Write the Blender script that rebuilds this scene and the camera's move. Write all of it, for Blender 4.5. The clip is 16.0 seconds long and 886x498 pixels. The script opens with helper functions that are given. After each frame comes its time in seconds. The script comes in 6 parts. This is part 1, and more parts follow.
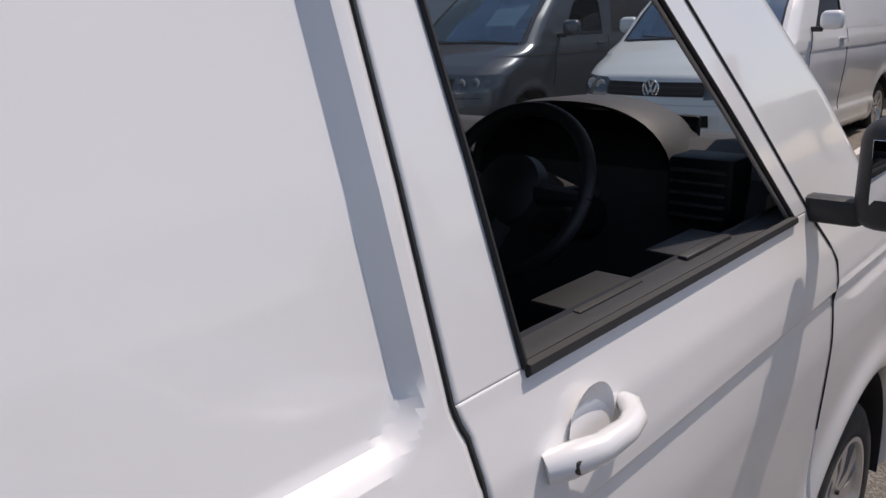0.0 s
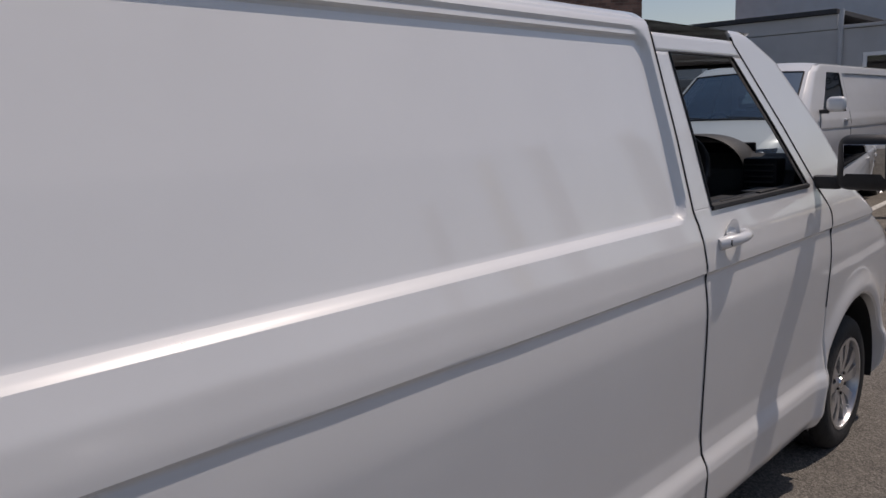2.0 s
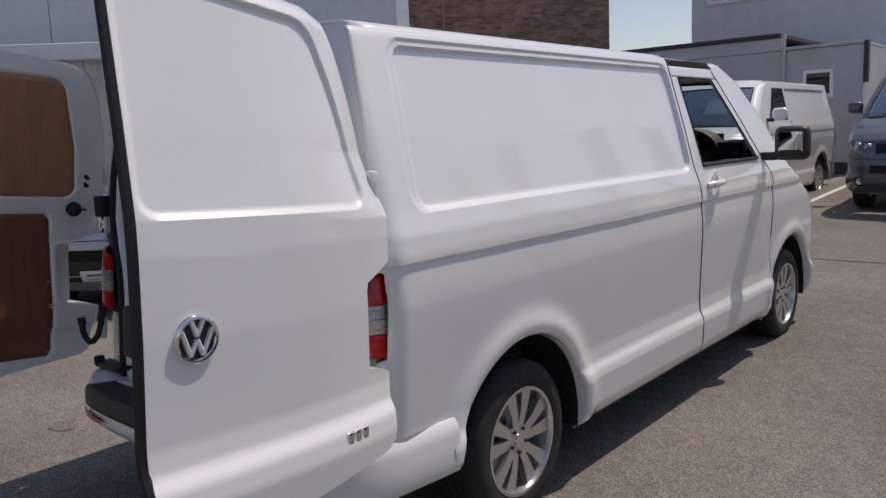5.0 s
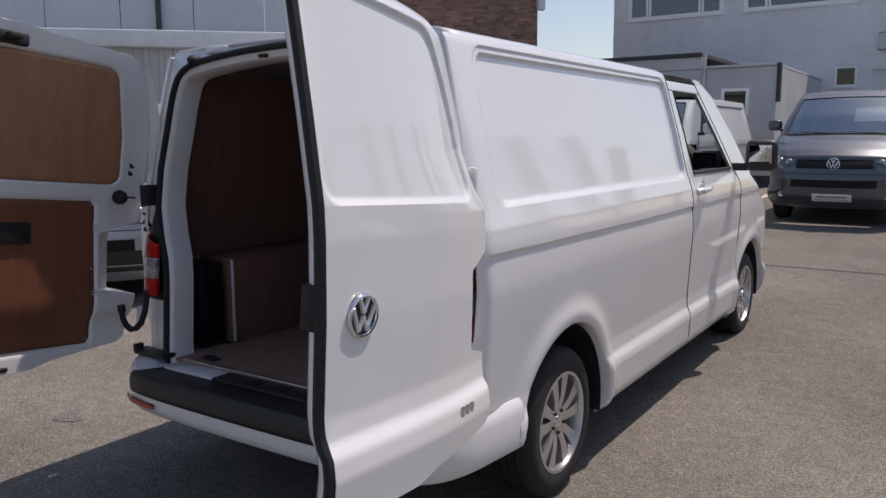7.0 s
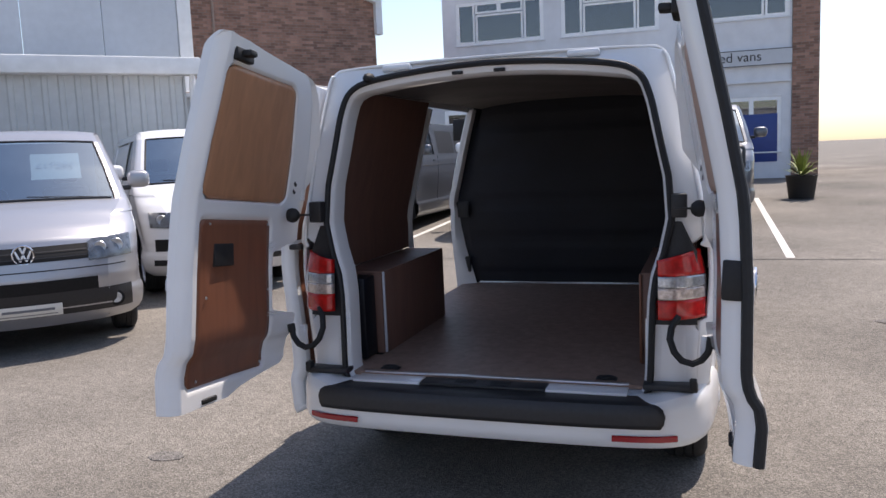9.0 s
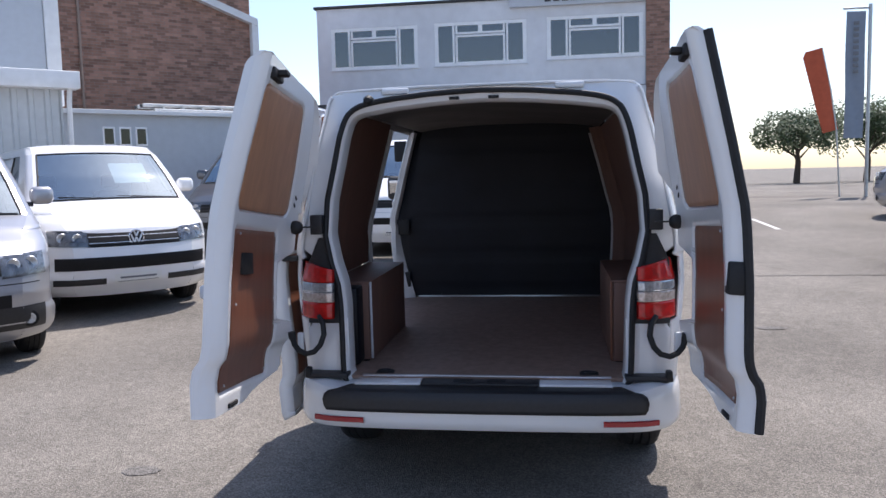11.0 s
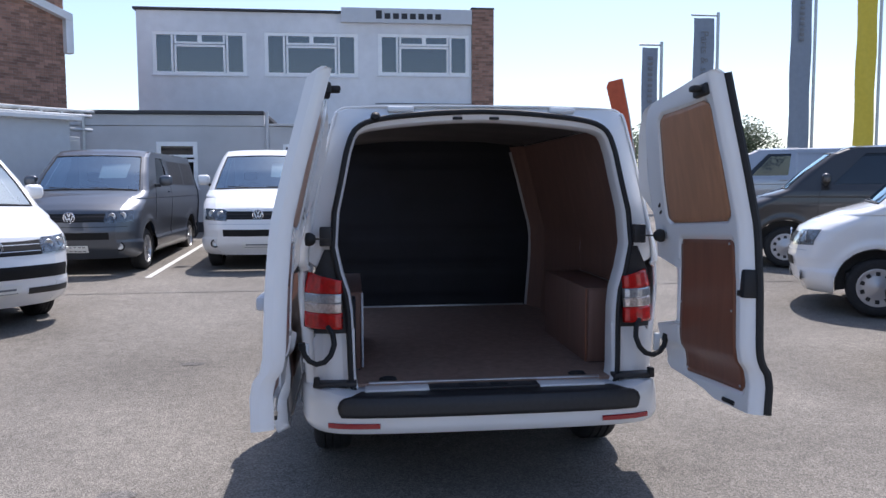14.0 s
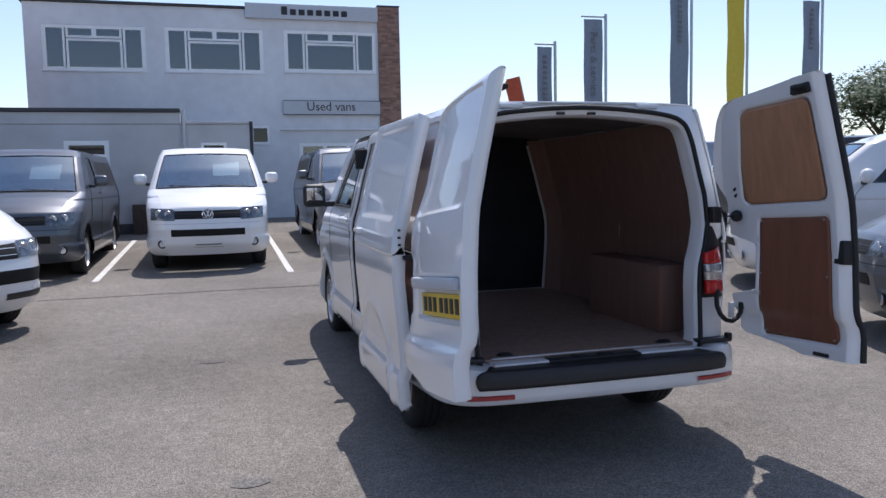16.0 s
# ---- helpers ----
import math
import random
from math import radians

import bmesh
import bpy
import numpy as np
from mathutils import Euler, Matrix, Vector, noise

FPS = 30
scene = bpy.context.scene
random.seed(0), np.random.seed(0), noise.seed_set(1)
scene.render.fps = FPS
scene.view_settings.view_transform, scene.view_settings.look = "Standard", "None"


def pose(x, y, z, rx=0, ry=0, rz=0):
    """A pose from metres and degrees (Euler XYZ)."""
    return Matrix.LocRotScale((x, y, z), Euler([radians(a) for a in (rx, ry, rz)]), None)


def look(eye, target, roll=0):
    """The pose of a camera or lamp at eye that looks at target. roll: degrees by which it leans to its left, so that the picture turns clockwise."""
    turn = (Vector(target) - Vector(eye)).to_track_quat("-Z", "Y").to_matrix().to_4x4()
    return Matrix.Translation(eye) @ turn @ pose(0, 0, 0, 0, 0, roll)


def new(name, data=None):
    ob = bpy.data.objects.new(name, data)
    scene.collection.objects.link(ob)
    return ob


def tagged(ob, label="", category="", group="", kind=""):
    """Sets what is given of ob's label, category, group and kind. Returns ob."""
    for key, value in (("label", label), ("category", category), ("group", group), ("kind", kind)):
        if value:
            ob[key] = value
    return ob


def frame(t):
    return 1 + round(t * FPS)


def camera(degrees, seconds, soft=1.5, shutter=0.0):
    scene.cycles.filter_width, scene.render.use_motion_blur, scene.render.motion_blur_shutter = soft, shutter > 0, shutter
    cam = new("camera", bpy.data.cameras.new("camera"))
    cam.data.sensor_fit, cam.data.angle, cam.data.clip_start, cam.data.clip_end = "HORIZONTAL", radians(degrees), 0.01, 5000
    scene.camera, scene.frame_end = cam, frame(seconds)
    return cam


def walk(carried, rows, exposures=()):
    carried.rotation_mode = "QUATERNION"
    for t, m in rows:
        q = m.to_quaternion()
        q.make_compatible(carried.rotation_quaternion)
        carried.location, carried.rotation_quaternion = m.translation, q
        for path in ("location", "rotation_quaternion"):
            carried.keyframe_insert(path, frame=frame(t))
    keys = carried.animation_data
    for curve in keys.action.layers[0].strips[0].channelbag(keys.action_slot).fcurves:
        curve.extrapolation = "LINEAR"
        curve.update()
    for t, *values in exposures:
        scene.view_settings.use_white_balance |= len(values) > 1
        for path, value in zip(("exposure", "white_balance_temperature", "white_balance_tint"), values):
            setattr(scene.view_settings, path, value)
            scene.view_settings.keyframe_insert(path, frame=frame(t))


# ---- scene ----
cam = camera(59.0, 16.0)
PATH = [
    (0, (1.414, 2.111, 1.751), (0.115, 3.53, 1.204), -1.7),
    (0.5, (1.591, 1.734, 1.768), (0.285, 3.174, 1.3), -1.3),
    (1, (1.749, 1.326, 1.708), (0.441, 2.788, 1.322), -1.5),
    (1.5, (1.836, 0.896, 1.68), (0.49, 2.347, 1.321), -1.5),
    (2, (2.021, 0.362, 1.677), (0.661, 1.792, 1.349), -1.8),
    (2.5, (2.191, -0.062, 1.676), (0.82, 1.36, 1.365), -2.7),
    (3, (2.322, -0.495, 1.648), (0.972, 0.951, 1.353), -2.9),
    (3.5, (2.505, -0.85, 1.651), (1.174, 0.615, 1.37), -2.7),
    (4, (2.624, -1.106, 1.675), (1.297, 0.363, 1.386), -2.4),
    (4.2, (2.647, -1.229, 1.659), (1.329, 0.246, 1.367), -2.2),
    (6.3, (2.697, -1.866, 1.572), (1.455, -0.323, 1.298), -2.6),
    (6.5, (2.618, -1.935, 1.585), (1.4, -0.373, 1.305), -1.9),
    (7, (2.325, -2.104, 1.597), (1.225, -0.458, 1.313), -0.3),
    (7.5, (1.974, -2.352, 1.617), (0.981, -0.638, 1.336), 0.2),
    (8, (1.653, -2.648, 1.602), (0.765, -0.877, 1.327), -0.4),
    (8.5, (1.284, -2.908, 1.575), (0.503, -1.085, 1.322), -1.1),
    (8.7, (1.12, -2.996, 1.574), (0.4, -1.147, 1.325), -1.7),
    (10.8, (0.344, -3.542, 1.559), (0.035, -1.575, 1.368), -1.7),
    (11, (0.334, -3.559, 1.56), (0.056, -1.587, 1.374), -1.4),
    (11.5, (0.316, -3.567, 1.554), (0.063, -1.591, 1.379), -1.0),
    (12, (0.257, -3.578, 1.555), (0.001, -1.602, 1.382), -1.0),
    (12.5, (0.141, -3.567, 1.563), (-0.061, -1.585, 1.393), -0.7),
    (13, (-0.048, -3.565, 1.585), (-0.044, -1.572, 1.418), -0.4),
    (13.5, (-0.35, -3.685, 1.574), (-0.181, -1.699, 1.408), -0.2),
    (14, (-0.672, -3.777, 1.587), (-0.443, -1.797, 1.426), -0.2),
    (14.5, (-0.948, -3.778, 1.584), (-0.683, -1.801, 1.427), -0.4),
    (15, (-1.299, -3.841, 1.579), (-0.878, -1.892, 1.424), -0.4),
    (15.5, (-1.644, -3.897, 1.588), (-1.129, -1.971, 1.421), -0.7),
    (16, (-1.994, -3.844, 1.566), (-1.449, -1.928, 1.394), -1.2),
]
walk(cam, [(t, look(eye, target, roll)) for t, eye, target, roll in PATH], exposures=[(0, -0.17, 7080, 17), (0.5, -0.47, 7080, 17), (1.5, -0.77, 7080, 17), (3, -0.63, 7080, 17), (4.2, -0.47, 7080, 17), (6.5, -0.16, 7080, 17), (7.2, -0.14, 7050, 17), (8, 0.05, 6980, 16), (8.5, 0.58, 6950, 16), (10.8, 0.68, 6450, 15), (13.5, 0.64, 6200, 15), (15, 0.4, 6200, 15), (16, 0.3, 6200, 15)])


# ---- light ----
SUN_WAY = Vector((0.20, 0.50, 1.0))
sky_world = bpy.data.worlds.new("sky")
sky_world.use_nodes = True
scene.world = sky_world
wn = sky_world.node_tree.nodes
sky_tex = wn.new("ShaderNodeTexSky")
sky_tex.sky_type = "NISHITA"
sky_tex.sun_disc = False
sky_tex.sun_elevation = radians(61.7)
sky_tex.sun_rotation = radians(21.8)
sky_tex.dust_density = 0.9
sky_tex.air_density = 1.0
sky_world.node_tree.links.new(sky_tex.outputs[0], wn["Background"].inputs[0])
wn["Background"].inputs[1].default_value = 0.135
sun = new("sun", bpy.data.lights.new("sun", "SUN"))
sun.data.energy, sun.data.angle, sun.data.color = 3.8, radians(0.53), (1.0, 0.95, 0.89)
sun.matrix_world = look(SUN_WAY * 30, (0, 0, 0))
scene.view_settings.exposure = 0.0


# ---- materials ----
def mat(name, base, rough=0.5, metal=0.0, var=0.1, scale=6.0, bump=0.0, bump_scale=80.0, coat=0.0, spec=0.5, stain=0.0, stain_scale=0.7, rand=0.0):
    """A principled surface with fine grain, broad stains, relief and a tone that varies from piece to piece."""
    m = bpy.data.materials.new(name)
    m.use_nodes = True
    nt, n = m.node_tree, m.node_tree.nodes
    b = n["Principled BSDF"]
    b.inputs["Roughness"].default_value, b.inputs["Metallic"].default_value = rough, metal
    b.inputs["Coat Weight"].default_value, b.inputs["Coat Roughness"].default_value = coat, 0.04
    b.inputs["Specular IOR Level"].default_value = spec
    co = n.new("ShaderNodeTexCoord").outputs["Object"]

    def noise_of(s, detail=4.0):
        t = n.new("ShaderNodeTexNoise")
        t.inputs["Scale"].default_value, t.inputs["Detail"].default_value = s, detail
        nt.links.new(co, t.inputs["Vector"])
        return t.outputs["Fac"]

    def times(col, fac, lo, hi):
        r = n.new("ShaderNodeMapRange")
        r.inputs["From Min"].default_value, r.inputs["From Max"].default_value = 0.3, 0.7
        r.inputs["To Min"].default_value, r.inputs["To Max"].default_value = lo, hi
        nt.links.new(fac, r.inputs["Value"])
        x = n.new("ShaderNodeVectorMath")
        x.operation = "SCALE"
        nt.links.new(col, x.inputs[0])
        nt.links.new(r.outputs[0], x.inputs["Scale"])
        return x.outputs[0]

    rgb = n.new("ShaderNodeRGB")
    rgb.outputs[0].default_value = (*base, 1)
    col = rgb.outputs[0]
    if var:
        col = times(col, noise_of(scale), 1 - var, 1 + var)
    if stain:
        col = times(col, noise_of(stain_scale, 6.0), 1 - stain, 1 + stain * 0.5)
    if rand:
        info = n.new("ShaderNodeObjectInfo")
        col = times(col, info.outputs["Random"], 1 - rand, 1 + rand)
    nt.links.new(col, b.inputs["Base Color"])
    if bump:
        bp = n.new("ShaderNodeBump")
        bp.inputs["Strength"].default_value, bp.inputs["Distance"].default_value = bump, 0.01
        nt.links.new(noise_of(bump_scale), bp.inputs["Height"])
        nt.links.new(bp.outputs[0], b.inputs["Normal"])
    return m


def glass(name, tint, clear=0.75, shine=0.06, film=(1, 1, 1)):
    """Window glass: a mirror that grows towards grazing views, over a tinted see-through pane."""
    m = bpy.data.materials.new(name)
    m.use_nodes = True
    nt, n = m.node_tree, m.node_tree.nodes
    n.remove(n["Principled BSDF"])
    tr, gl, mix, lw, pw, ad = (n.new(k) for k in ("ShaderNodeBsdfTransparent", "ShaderNodeBsdfGlossy", "ShaderNodeMixShader", "ShaderNodeLayerWeight", "ShaderNodeMath", "ShaderNodeMath"))
    tr.inputs[0].default_value = tuple(c * clear for c in tint) + (1,)
    gl.inputs["Roughness"].default_value = 0.02
    gl.inputs["Color"].default_value = (*film, 1)
    lw.inputs["Blend"].default_value = 0.5
    pw.operation, ad.operation = "POWER", "MULTIPLY_ADD"
    pw.inputs[1].default_value = 5.0
    ad.inputs[1].default_value, ad.inputs[2].default_value = 1 - shine, shine
    for a, b in ((lw.outputs["Facing"], pw.inputs[0]), (pw.outputs[0], ad.inputs[0]), (ad.outputs[0], mix.inputs[0]), (tr.outputs[0], mix.inputs[1]), (gl.outputs[0], mix.inputs[2]), (mix.outputs[0], n["Material Output"].inputs[0])):
        nt.links.new(a, b)
    return m


def asphalt_mat(name, base, big=0.26):
    m = mat(name, base, rough=0.9, var=0.0, spec=0.25)
    nt, n = m.node_tree, m.node_tree.nodes
    b = n["Principled BSDF"]
    co = n.new("ShaderNodeTexCoord").outputs["Object"]
    vor = n.new("ShaderNodeTexVoronoi")
    vor.inputs["Scale"].default_value = 130.0
    fine, mid, broad = (n.new("ShaderNodeTexNoise") for _ in range(3))
    for t, s, d in ((fine, 240.0, 2.0), (mid, 9.0, 6.0), (broad, 0.45, 5.0)):
        t.inputs["Scale"].default_value, t.inputs["Detail"].default_value = s, d
        nt.links.new(co, t.inputs["Vector"])
    nt.links.new(co, vor.inputs["Vector"])
    ramp = n.new("ShaderNodeValToRGB")
    e = ramp.color_ramp.elements
    e[0].position, e[0].color = 0.0, tuple(c * 0.62 for c in base) + (1,)
    e[1].position, e[1].color = 1.0, tuple(min(1, c * 1.55) for c in base) + (1,)
    mid_e = e.new(0.5)
    mid_e.color = (*base, 1)
    sep = n.new("ShaderNodeSeparateColor")
    nt.links.new(vor.outputs["Color"], sep.inputs[0])
    nt.links.new(sep.outputs[0], ramp.inputs[0])
    col = ramp.outputs[0]
    for t, lo, hi in ((fine, 0.85, 1.15), (mid, 0.88, 1.10), (broad, 1 - big, 1 + big)):
        r = n.new("ShaderNodeMapRange")
        r.inputs["From Min"].default_value, r.inputs["From Max"].default_value = 0.3, 0.7
        r.inputs["To Min"].default_value, r.inputs["To Max"].default_value = lo, hi
        nt.links.new(t.outputs["Fac"], r.inputs["Value"])
        x = n.new("ShaderNodeVectorMath")
        x.operation = "SCALE"
        nt.links.new(col, x.inputs[0])
        nt.links.new(r.outputs[0], x.inputs["Scale"])
        col = x.outputs[0]
    nt.links.new(col, b.inputs["Base Color"])
    bp = n.new("ShaderNodeBump")
    bp.inputs["Strength"].default_value, bp.inputs["Distance"].default_value = 0.6, 0.008
    nt.links.new(vor.outputs["Distance"], bp.inputs["Height"])
    nt.links.new(bp.outputs[0], b.inputs["Normal"])
    return m


def wood_mat(name, base, dark=0.7, rough=0.55):
    """Ply board: long grain along z, with a satin film."""
    m = mat(name, base, rough=rough, var=0.0, spec=0.35)
    nt, n = m.node_tree, m.node_tree.nodes
    mp = n.new("ShaderNodeMapping")
    mp.inputs["Scale"].default_value = (9.0, 9.0, 0.9)
    nt.links.new(n.new("ShaderNodeTexCoord").outputs["Object"], mp.inputs[0])
    t = n.new("ShaderNodeTexNoise")
    t.inputs["Scale"].default_value, t.inputs["Detail"].default_value, t.inputs["Distortion"].default_value = 2.2, 9.0, 0.7
    nt.links.new(mp.outputs[0], t.inputs["Vector"])
    r = n.new("ShaderNodeValToRGB")
    r.color_ramp.elements[0].position, r.color_ramp.elements[0].color = 0.3, tuple(c * dark for c in base) + (1,)
    r.color_ramp.elements[1].position, r.color_ramp.elements[1].color = 0.72, tuple(min(1, c * 1.08) for c in base) + (1,)
    nt.links.new(t.outputs["Fac"], r.inputs[0])
    nt.links.new(r.outputs[0], n["Principled BSDF"].inputs["Base Color"])
    return m


WHITE = mat("white_paint", (0.80, 0.80, 0.80), rough=0.32, var=0.02, scale=3.0, coat=1.0, stain=0.03)
# Darkened copy of the white paint: shade of inner faces put into the colour.
WHITE_SHADE = mat("shaded_white", (0.50, 0.51, 0.53), rough=0.45, var=0.04, scale=9.0, stain=0.05)
GREY = mat("grey_metallic_paint", (0.092, 0.102, 0.120), rough=0.35, metal=0.55, var=0.04, scale=300.0, coat=0.8)
SILVER = mat("pale_silver_paint", (0.42, 0.42, 0.44), rough=0.32, metal=0.6, var=0.04, scale=300.0, coat=0.8)
DARK_PAINT = mat("dark_brown_paint", (0.035, 0.033, 0.034), rough=0.3, metal=0.3, var=0.05, scale=300.0, coat=0.8)
RUBBER = mat("black_rubber", (0.012, 0.012, 0.013), rough=0.65, var=0.2, scale=40.0)
TYRE = mat("tyre_rubber", (0.018, 0.018, 0.019), rough=0.8, var=0.25, scale=30.0, bump=0.25, bump_scale=60.0)
PLASTIC = mat("black_plastic", (0.02, 0.02, 0.022), rough=0.5, var=0.15, scale=60.0, bump=0.08, bump_scale=300.0)
DASH = mat("dash_plastic", (0.042, 0.043, 0.047), rough=0.55, var=0.1, scale=60.0, bump=0.1, bump_scale=400.0)
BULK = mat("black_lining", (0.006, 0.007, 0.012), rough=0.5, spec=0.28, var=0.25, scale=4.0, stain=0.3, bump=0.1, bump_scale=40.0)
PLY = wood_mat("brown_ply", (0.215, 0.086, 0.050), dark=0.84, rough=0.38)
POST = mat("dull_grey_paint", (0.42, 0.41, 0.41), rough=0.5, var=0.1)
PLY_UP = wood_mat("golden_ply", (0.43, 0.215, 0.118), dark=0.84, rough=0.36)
# Darker copy of the ply: the load area's shade is put into the colour.
PLY_SHADE = wood_mat("shaded_ply", (0.185, 0.100, 0.076), dark=0.86)
PLY_FLOOR = wood_mat("brown_ply_floor", (0.315, 0.205, 0.158), rough=0.5)
ALLOY = mat("alloy", (0.60, 0.60, 0.61), rough=0.28, metal=0.85, var=0.05, scale=60.0)
CHROME = mat("chrome", (0.75, 0.75, 0.77), rough=0.08, metal=1.0, var=0.03)
BRIGHT = mat("bright_trim", (0.82, 0.83, 0.85), rough=0.18, metal=0.35, var=0.03, coat=0.5)
LAMP_BEZEL = mat("lamp_bezel", (0.12, 0.125, 0.135), rough=0.25, metal=0.4, var=0.6, scale=22.0, coat=1.0)
STEEL = mat("bare_steel", (0.55, 0.57, 0.6), rough=0.3, metal=0.9, var=0.08, scale=30.0)
LENS_RED = mat("red_lens", (0.52, 0.014, 0.012), rough=0.16, var=0.25, scale=40.0, coat=0.3, spec=0.4)
LENS_DARK = mat("dark_red_reflector", (0.36, 0.020, 0.024), rough=0.25, var=0.1, coat=0.6)
LENS_PEACH = mat("peach_lens", (0.60, 0.50, 0.44), rough=0.12, metal=0.3, var=0.3, scale=70.0, coat=1.0)
LENS_CLEAR = mat("clear_lens", (0.46, 0.48, 0.50), rough=0.1, metal=0.5, var=0.25, scale=90.0, coat=1.0)
GLASS_CLEAR = glass("clear_glass", (0.80, 0.90, 0.92))
GLASS_SCREEN = glass("windscreen_glass", (0.62, 0.80, 0.90), shine=0.38, film=(0.74, 0.90, 1.0))
GLASS_DARK = glass("dark_pane_glass", (0.25, 0.28, 0.34), clear=0.5, shine=0.05)
GLASS_LAMP = glass("lamp_glass", (0.95, 0.96, 0.96), clear=0.92)
GRILLE = mat("matt_black_grille", (0.010, 0.010, 0.011), rough=0.6, spec=0.25, var=0.2, scale=60.0)
GLASS_SIDE = glass("side_glass", (0.52, 0.58, 0.58))
GLASS_TINT = glass("tinted_glass", (0.30, 0.34, 0.36))
GLASS_BLDG = glass("building_glass", (0.32, 0.39, 0.52), shine=0.12)
MIRROR = mat("mirror_glass", (0.62, 0.64, 0.66), rough=0.02, metal=1.0, var=0.0)
PAPER = mat("pale_blue_card", (0.19, 0.26, 0.30), rough=0.6, var=0.04)
PLATE_W = mat("white_plate", (0.75, 0.75, 0.72), rough=0.4, var=0.03)
PLATE_Y = mat("yellow_plate", (0.72, 0.50, 0.03), rough=0.4, var=0.06)
INK = mat("dark_ink", (0.02, 0.02, 0.025), rough=0.5, var=0.05)
CARD_INK = mat("faded_ink", (0.15, 0.22, 0.29), rough=0.6, var=0.05)
INK_GREY = mat("grey_ink", (0.16, 0.17, 0.19), rough=0.5, var=0.05)
ASPHALT = asphalt_mat("pale_asphalt", (0.180, 0.164, 0.144))
PATCH = asphalt_mat("dark_asphalt", (0.12, 0.115, 0.11))
STAIN = asphalt_mat("stained_asphalt", (0.155, 0.145, 0.135))
LINE = mat("worn_white_line", (0.62, 0.61, 0.58), rough=0.8, var=0.25, scale=25.0, stain=0.15, stain_scale=4.0, bump=0.2)
RENDER = mat("pale_painted_render", (0.72, 0.73, 0.76), rough=0.8, var=0.05, scale=3.0, stain=0.10, stain_scale=0.5, bump=0.15, bump_scale=60.0)
RENDER_LOW = mat("grey_painted_render", (0.50, 0.51, 0.53), rough=0.85, var=0.06, scale=2.0, stain=0.14, stain_scale=0.6, bump=0.15, bump_scale=50.0)
SIGN = mat("pale_sign_panel", (0.52, 0.54, 0.58), rough=0.4, var=0.03)
FASCIA = mat("white_fascia", (0.72, 0.73, 0.74), rough=0.5, var=0.05, stain=0.08)
UPVC = mat("white_frame", (0.88, 0.89, 0.90), rough=0.4, var=0.03)
CLAD = mat("grey_steel_cladding", (0.50, 0.52, 0.53), rough=0.5, metal=0.1, var=0.05, stain=0.10, stain_scale=0.8)
CLAD_UP = mat("pale_blue_grey_panel", (0.48, 0.51, 0.55), rough=0.5, var=0.04, stain=0.06)
BRICK_SHEET = mat("red_brown_brickwork", (0.31, 0.165, 0.115), rough=0.85, var=0.25, scale=5.0, bump=0.3, bump_scale=60.0)
MORTAR = mat("mortar", (0.26, 0.22, 0.19), rough=0.9, var=0.1, scale=20.0)
FELT = mat("dark_roof_felt", (0.05, 0.052, 0.058), rough=0.85, var=0.15, scale=8.0)
TIMBER_DARK = mat("dark_stained_timber", (0.05, 0.035, 0.03), rough=0.8, var=0.3, scale=14.0)
GALV = mat("galvanised_steel", (0.45, 0.47, 0.48), rough=0.45, metal=0.7, var=0.1, scale=20.0)
BANNER_GREY = mat("grey_banner_cloth", (0.23, 0.27, 0.33), rough=0.8, var=0.05)
BANNER_YEL = mat("yellow_banner_cloth", (0.65, 0.50, 0.06), rough=0.8, var=0.05)
FLAG = mat("orange_flag_cloth", (0.50, 0.10, 0.045), rough=0.8, var=0.08)
LEAF = mat("leaf_green", (0.055, 0.09, 0.03), rough=0.6, var=0.3, scale=4.0, rand=0.1)
YUCCA = mat("yucca_leaf", (0.20, 0.24, 0.05), rough=0.55, var=0.3, scale=10.0)
PIPE = mat("faded_brown_pipe", (0.30, 0.22, 0.18), rough=0.5, var=0.1)
BARK = mat("bark", (0.08, 0.06, 0.045), rough=0.9, var=0.3, scale=12.0, bump=0.5, bump_scale=30.0)
BLUE = mat("blue_panel", (0.02, 0.05, 0.22), rough=0.4, var=0.05)
INDOOR = mat("dim_interior", (0.42, 0.49, 0.58), rough=0.9, var=0.1)
DARK_ROOM = mat("unlit_room", (0.06, 0.065, 0.075), rough=0.9, var=0.1)
SEAT = mat("grey_seat_cloth", (0.05, 0.05, 0.055), rough=0.9, var=0.2, scale=80.0)


# ---- mesh helpers ----
def link(name, vf, material, parent=None, label="", smooth=True, sharp=38):
    """One mesh object out of (verts, faces) or a list of such."""
    if isinstance(vf, list):
        vs, fs, o = [], [], 0
        for v, f in vf:
            vs += [tuple(p) for p in v]
            fs += [tuple(i + o for i in q) for q in f]
            o += len(v)
    else:
        vs, fs = [tuple(map(float, p)) for p in vf[0]], [tuple(q) for q in vf[1]]
    me = bpy.data.meshes.new(name)
    me.from_pydata(vs, [], fs)
    me.materials.append(material)
    if smooth:
        me.polygons.foreach_set("use_smooth", [True] * len(me.polygons))
        me.set_sharp_from_angle(angle=radians(sharp))
    me.update()
    ob = new(name, me)
    if parent:
        ob.parent = parent
    return tagged(ob, label=label)


def sheet(P, flip=False, close=False):
    """A grid of points (m, n, 3) as verts and quads; close joins the last column to the first."""
    P = np.asarray(P, float)
    m, n = P.shape[:2]
    last = n if close else n - 1
    fs = []
    for i in range(m - 1):
        for j in range(last):
            k = (j + 1) % n
            q = (i * n + j, i * n + k, (i + 1) * n + k, (i + 1) * n + j)
            fs.append(q[::-1] if flip else q)
    return P.reshape(-1, 3), fs


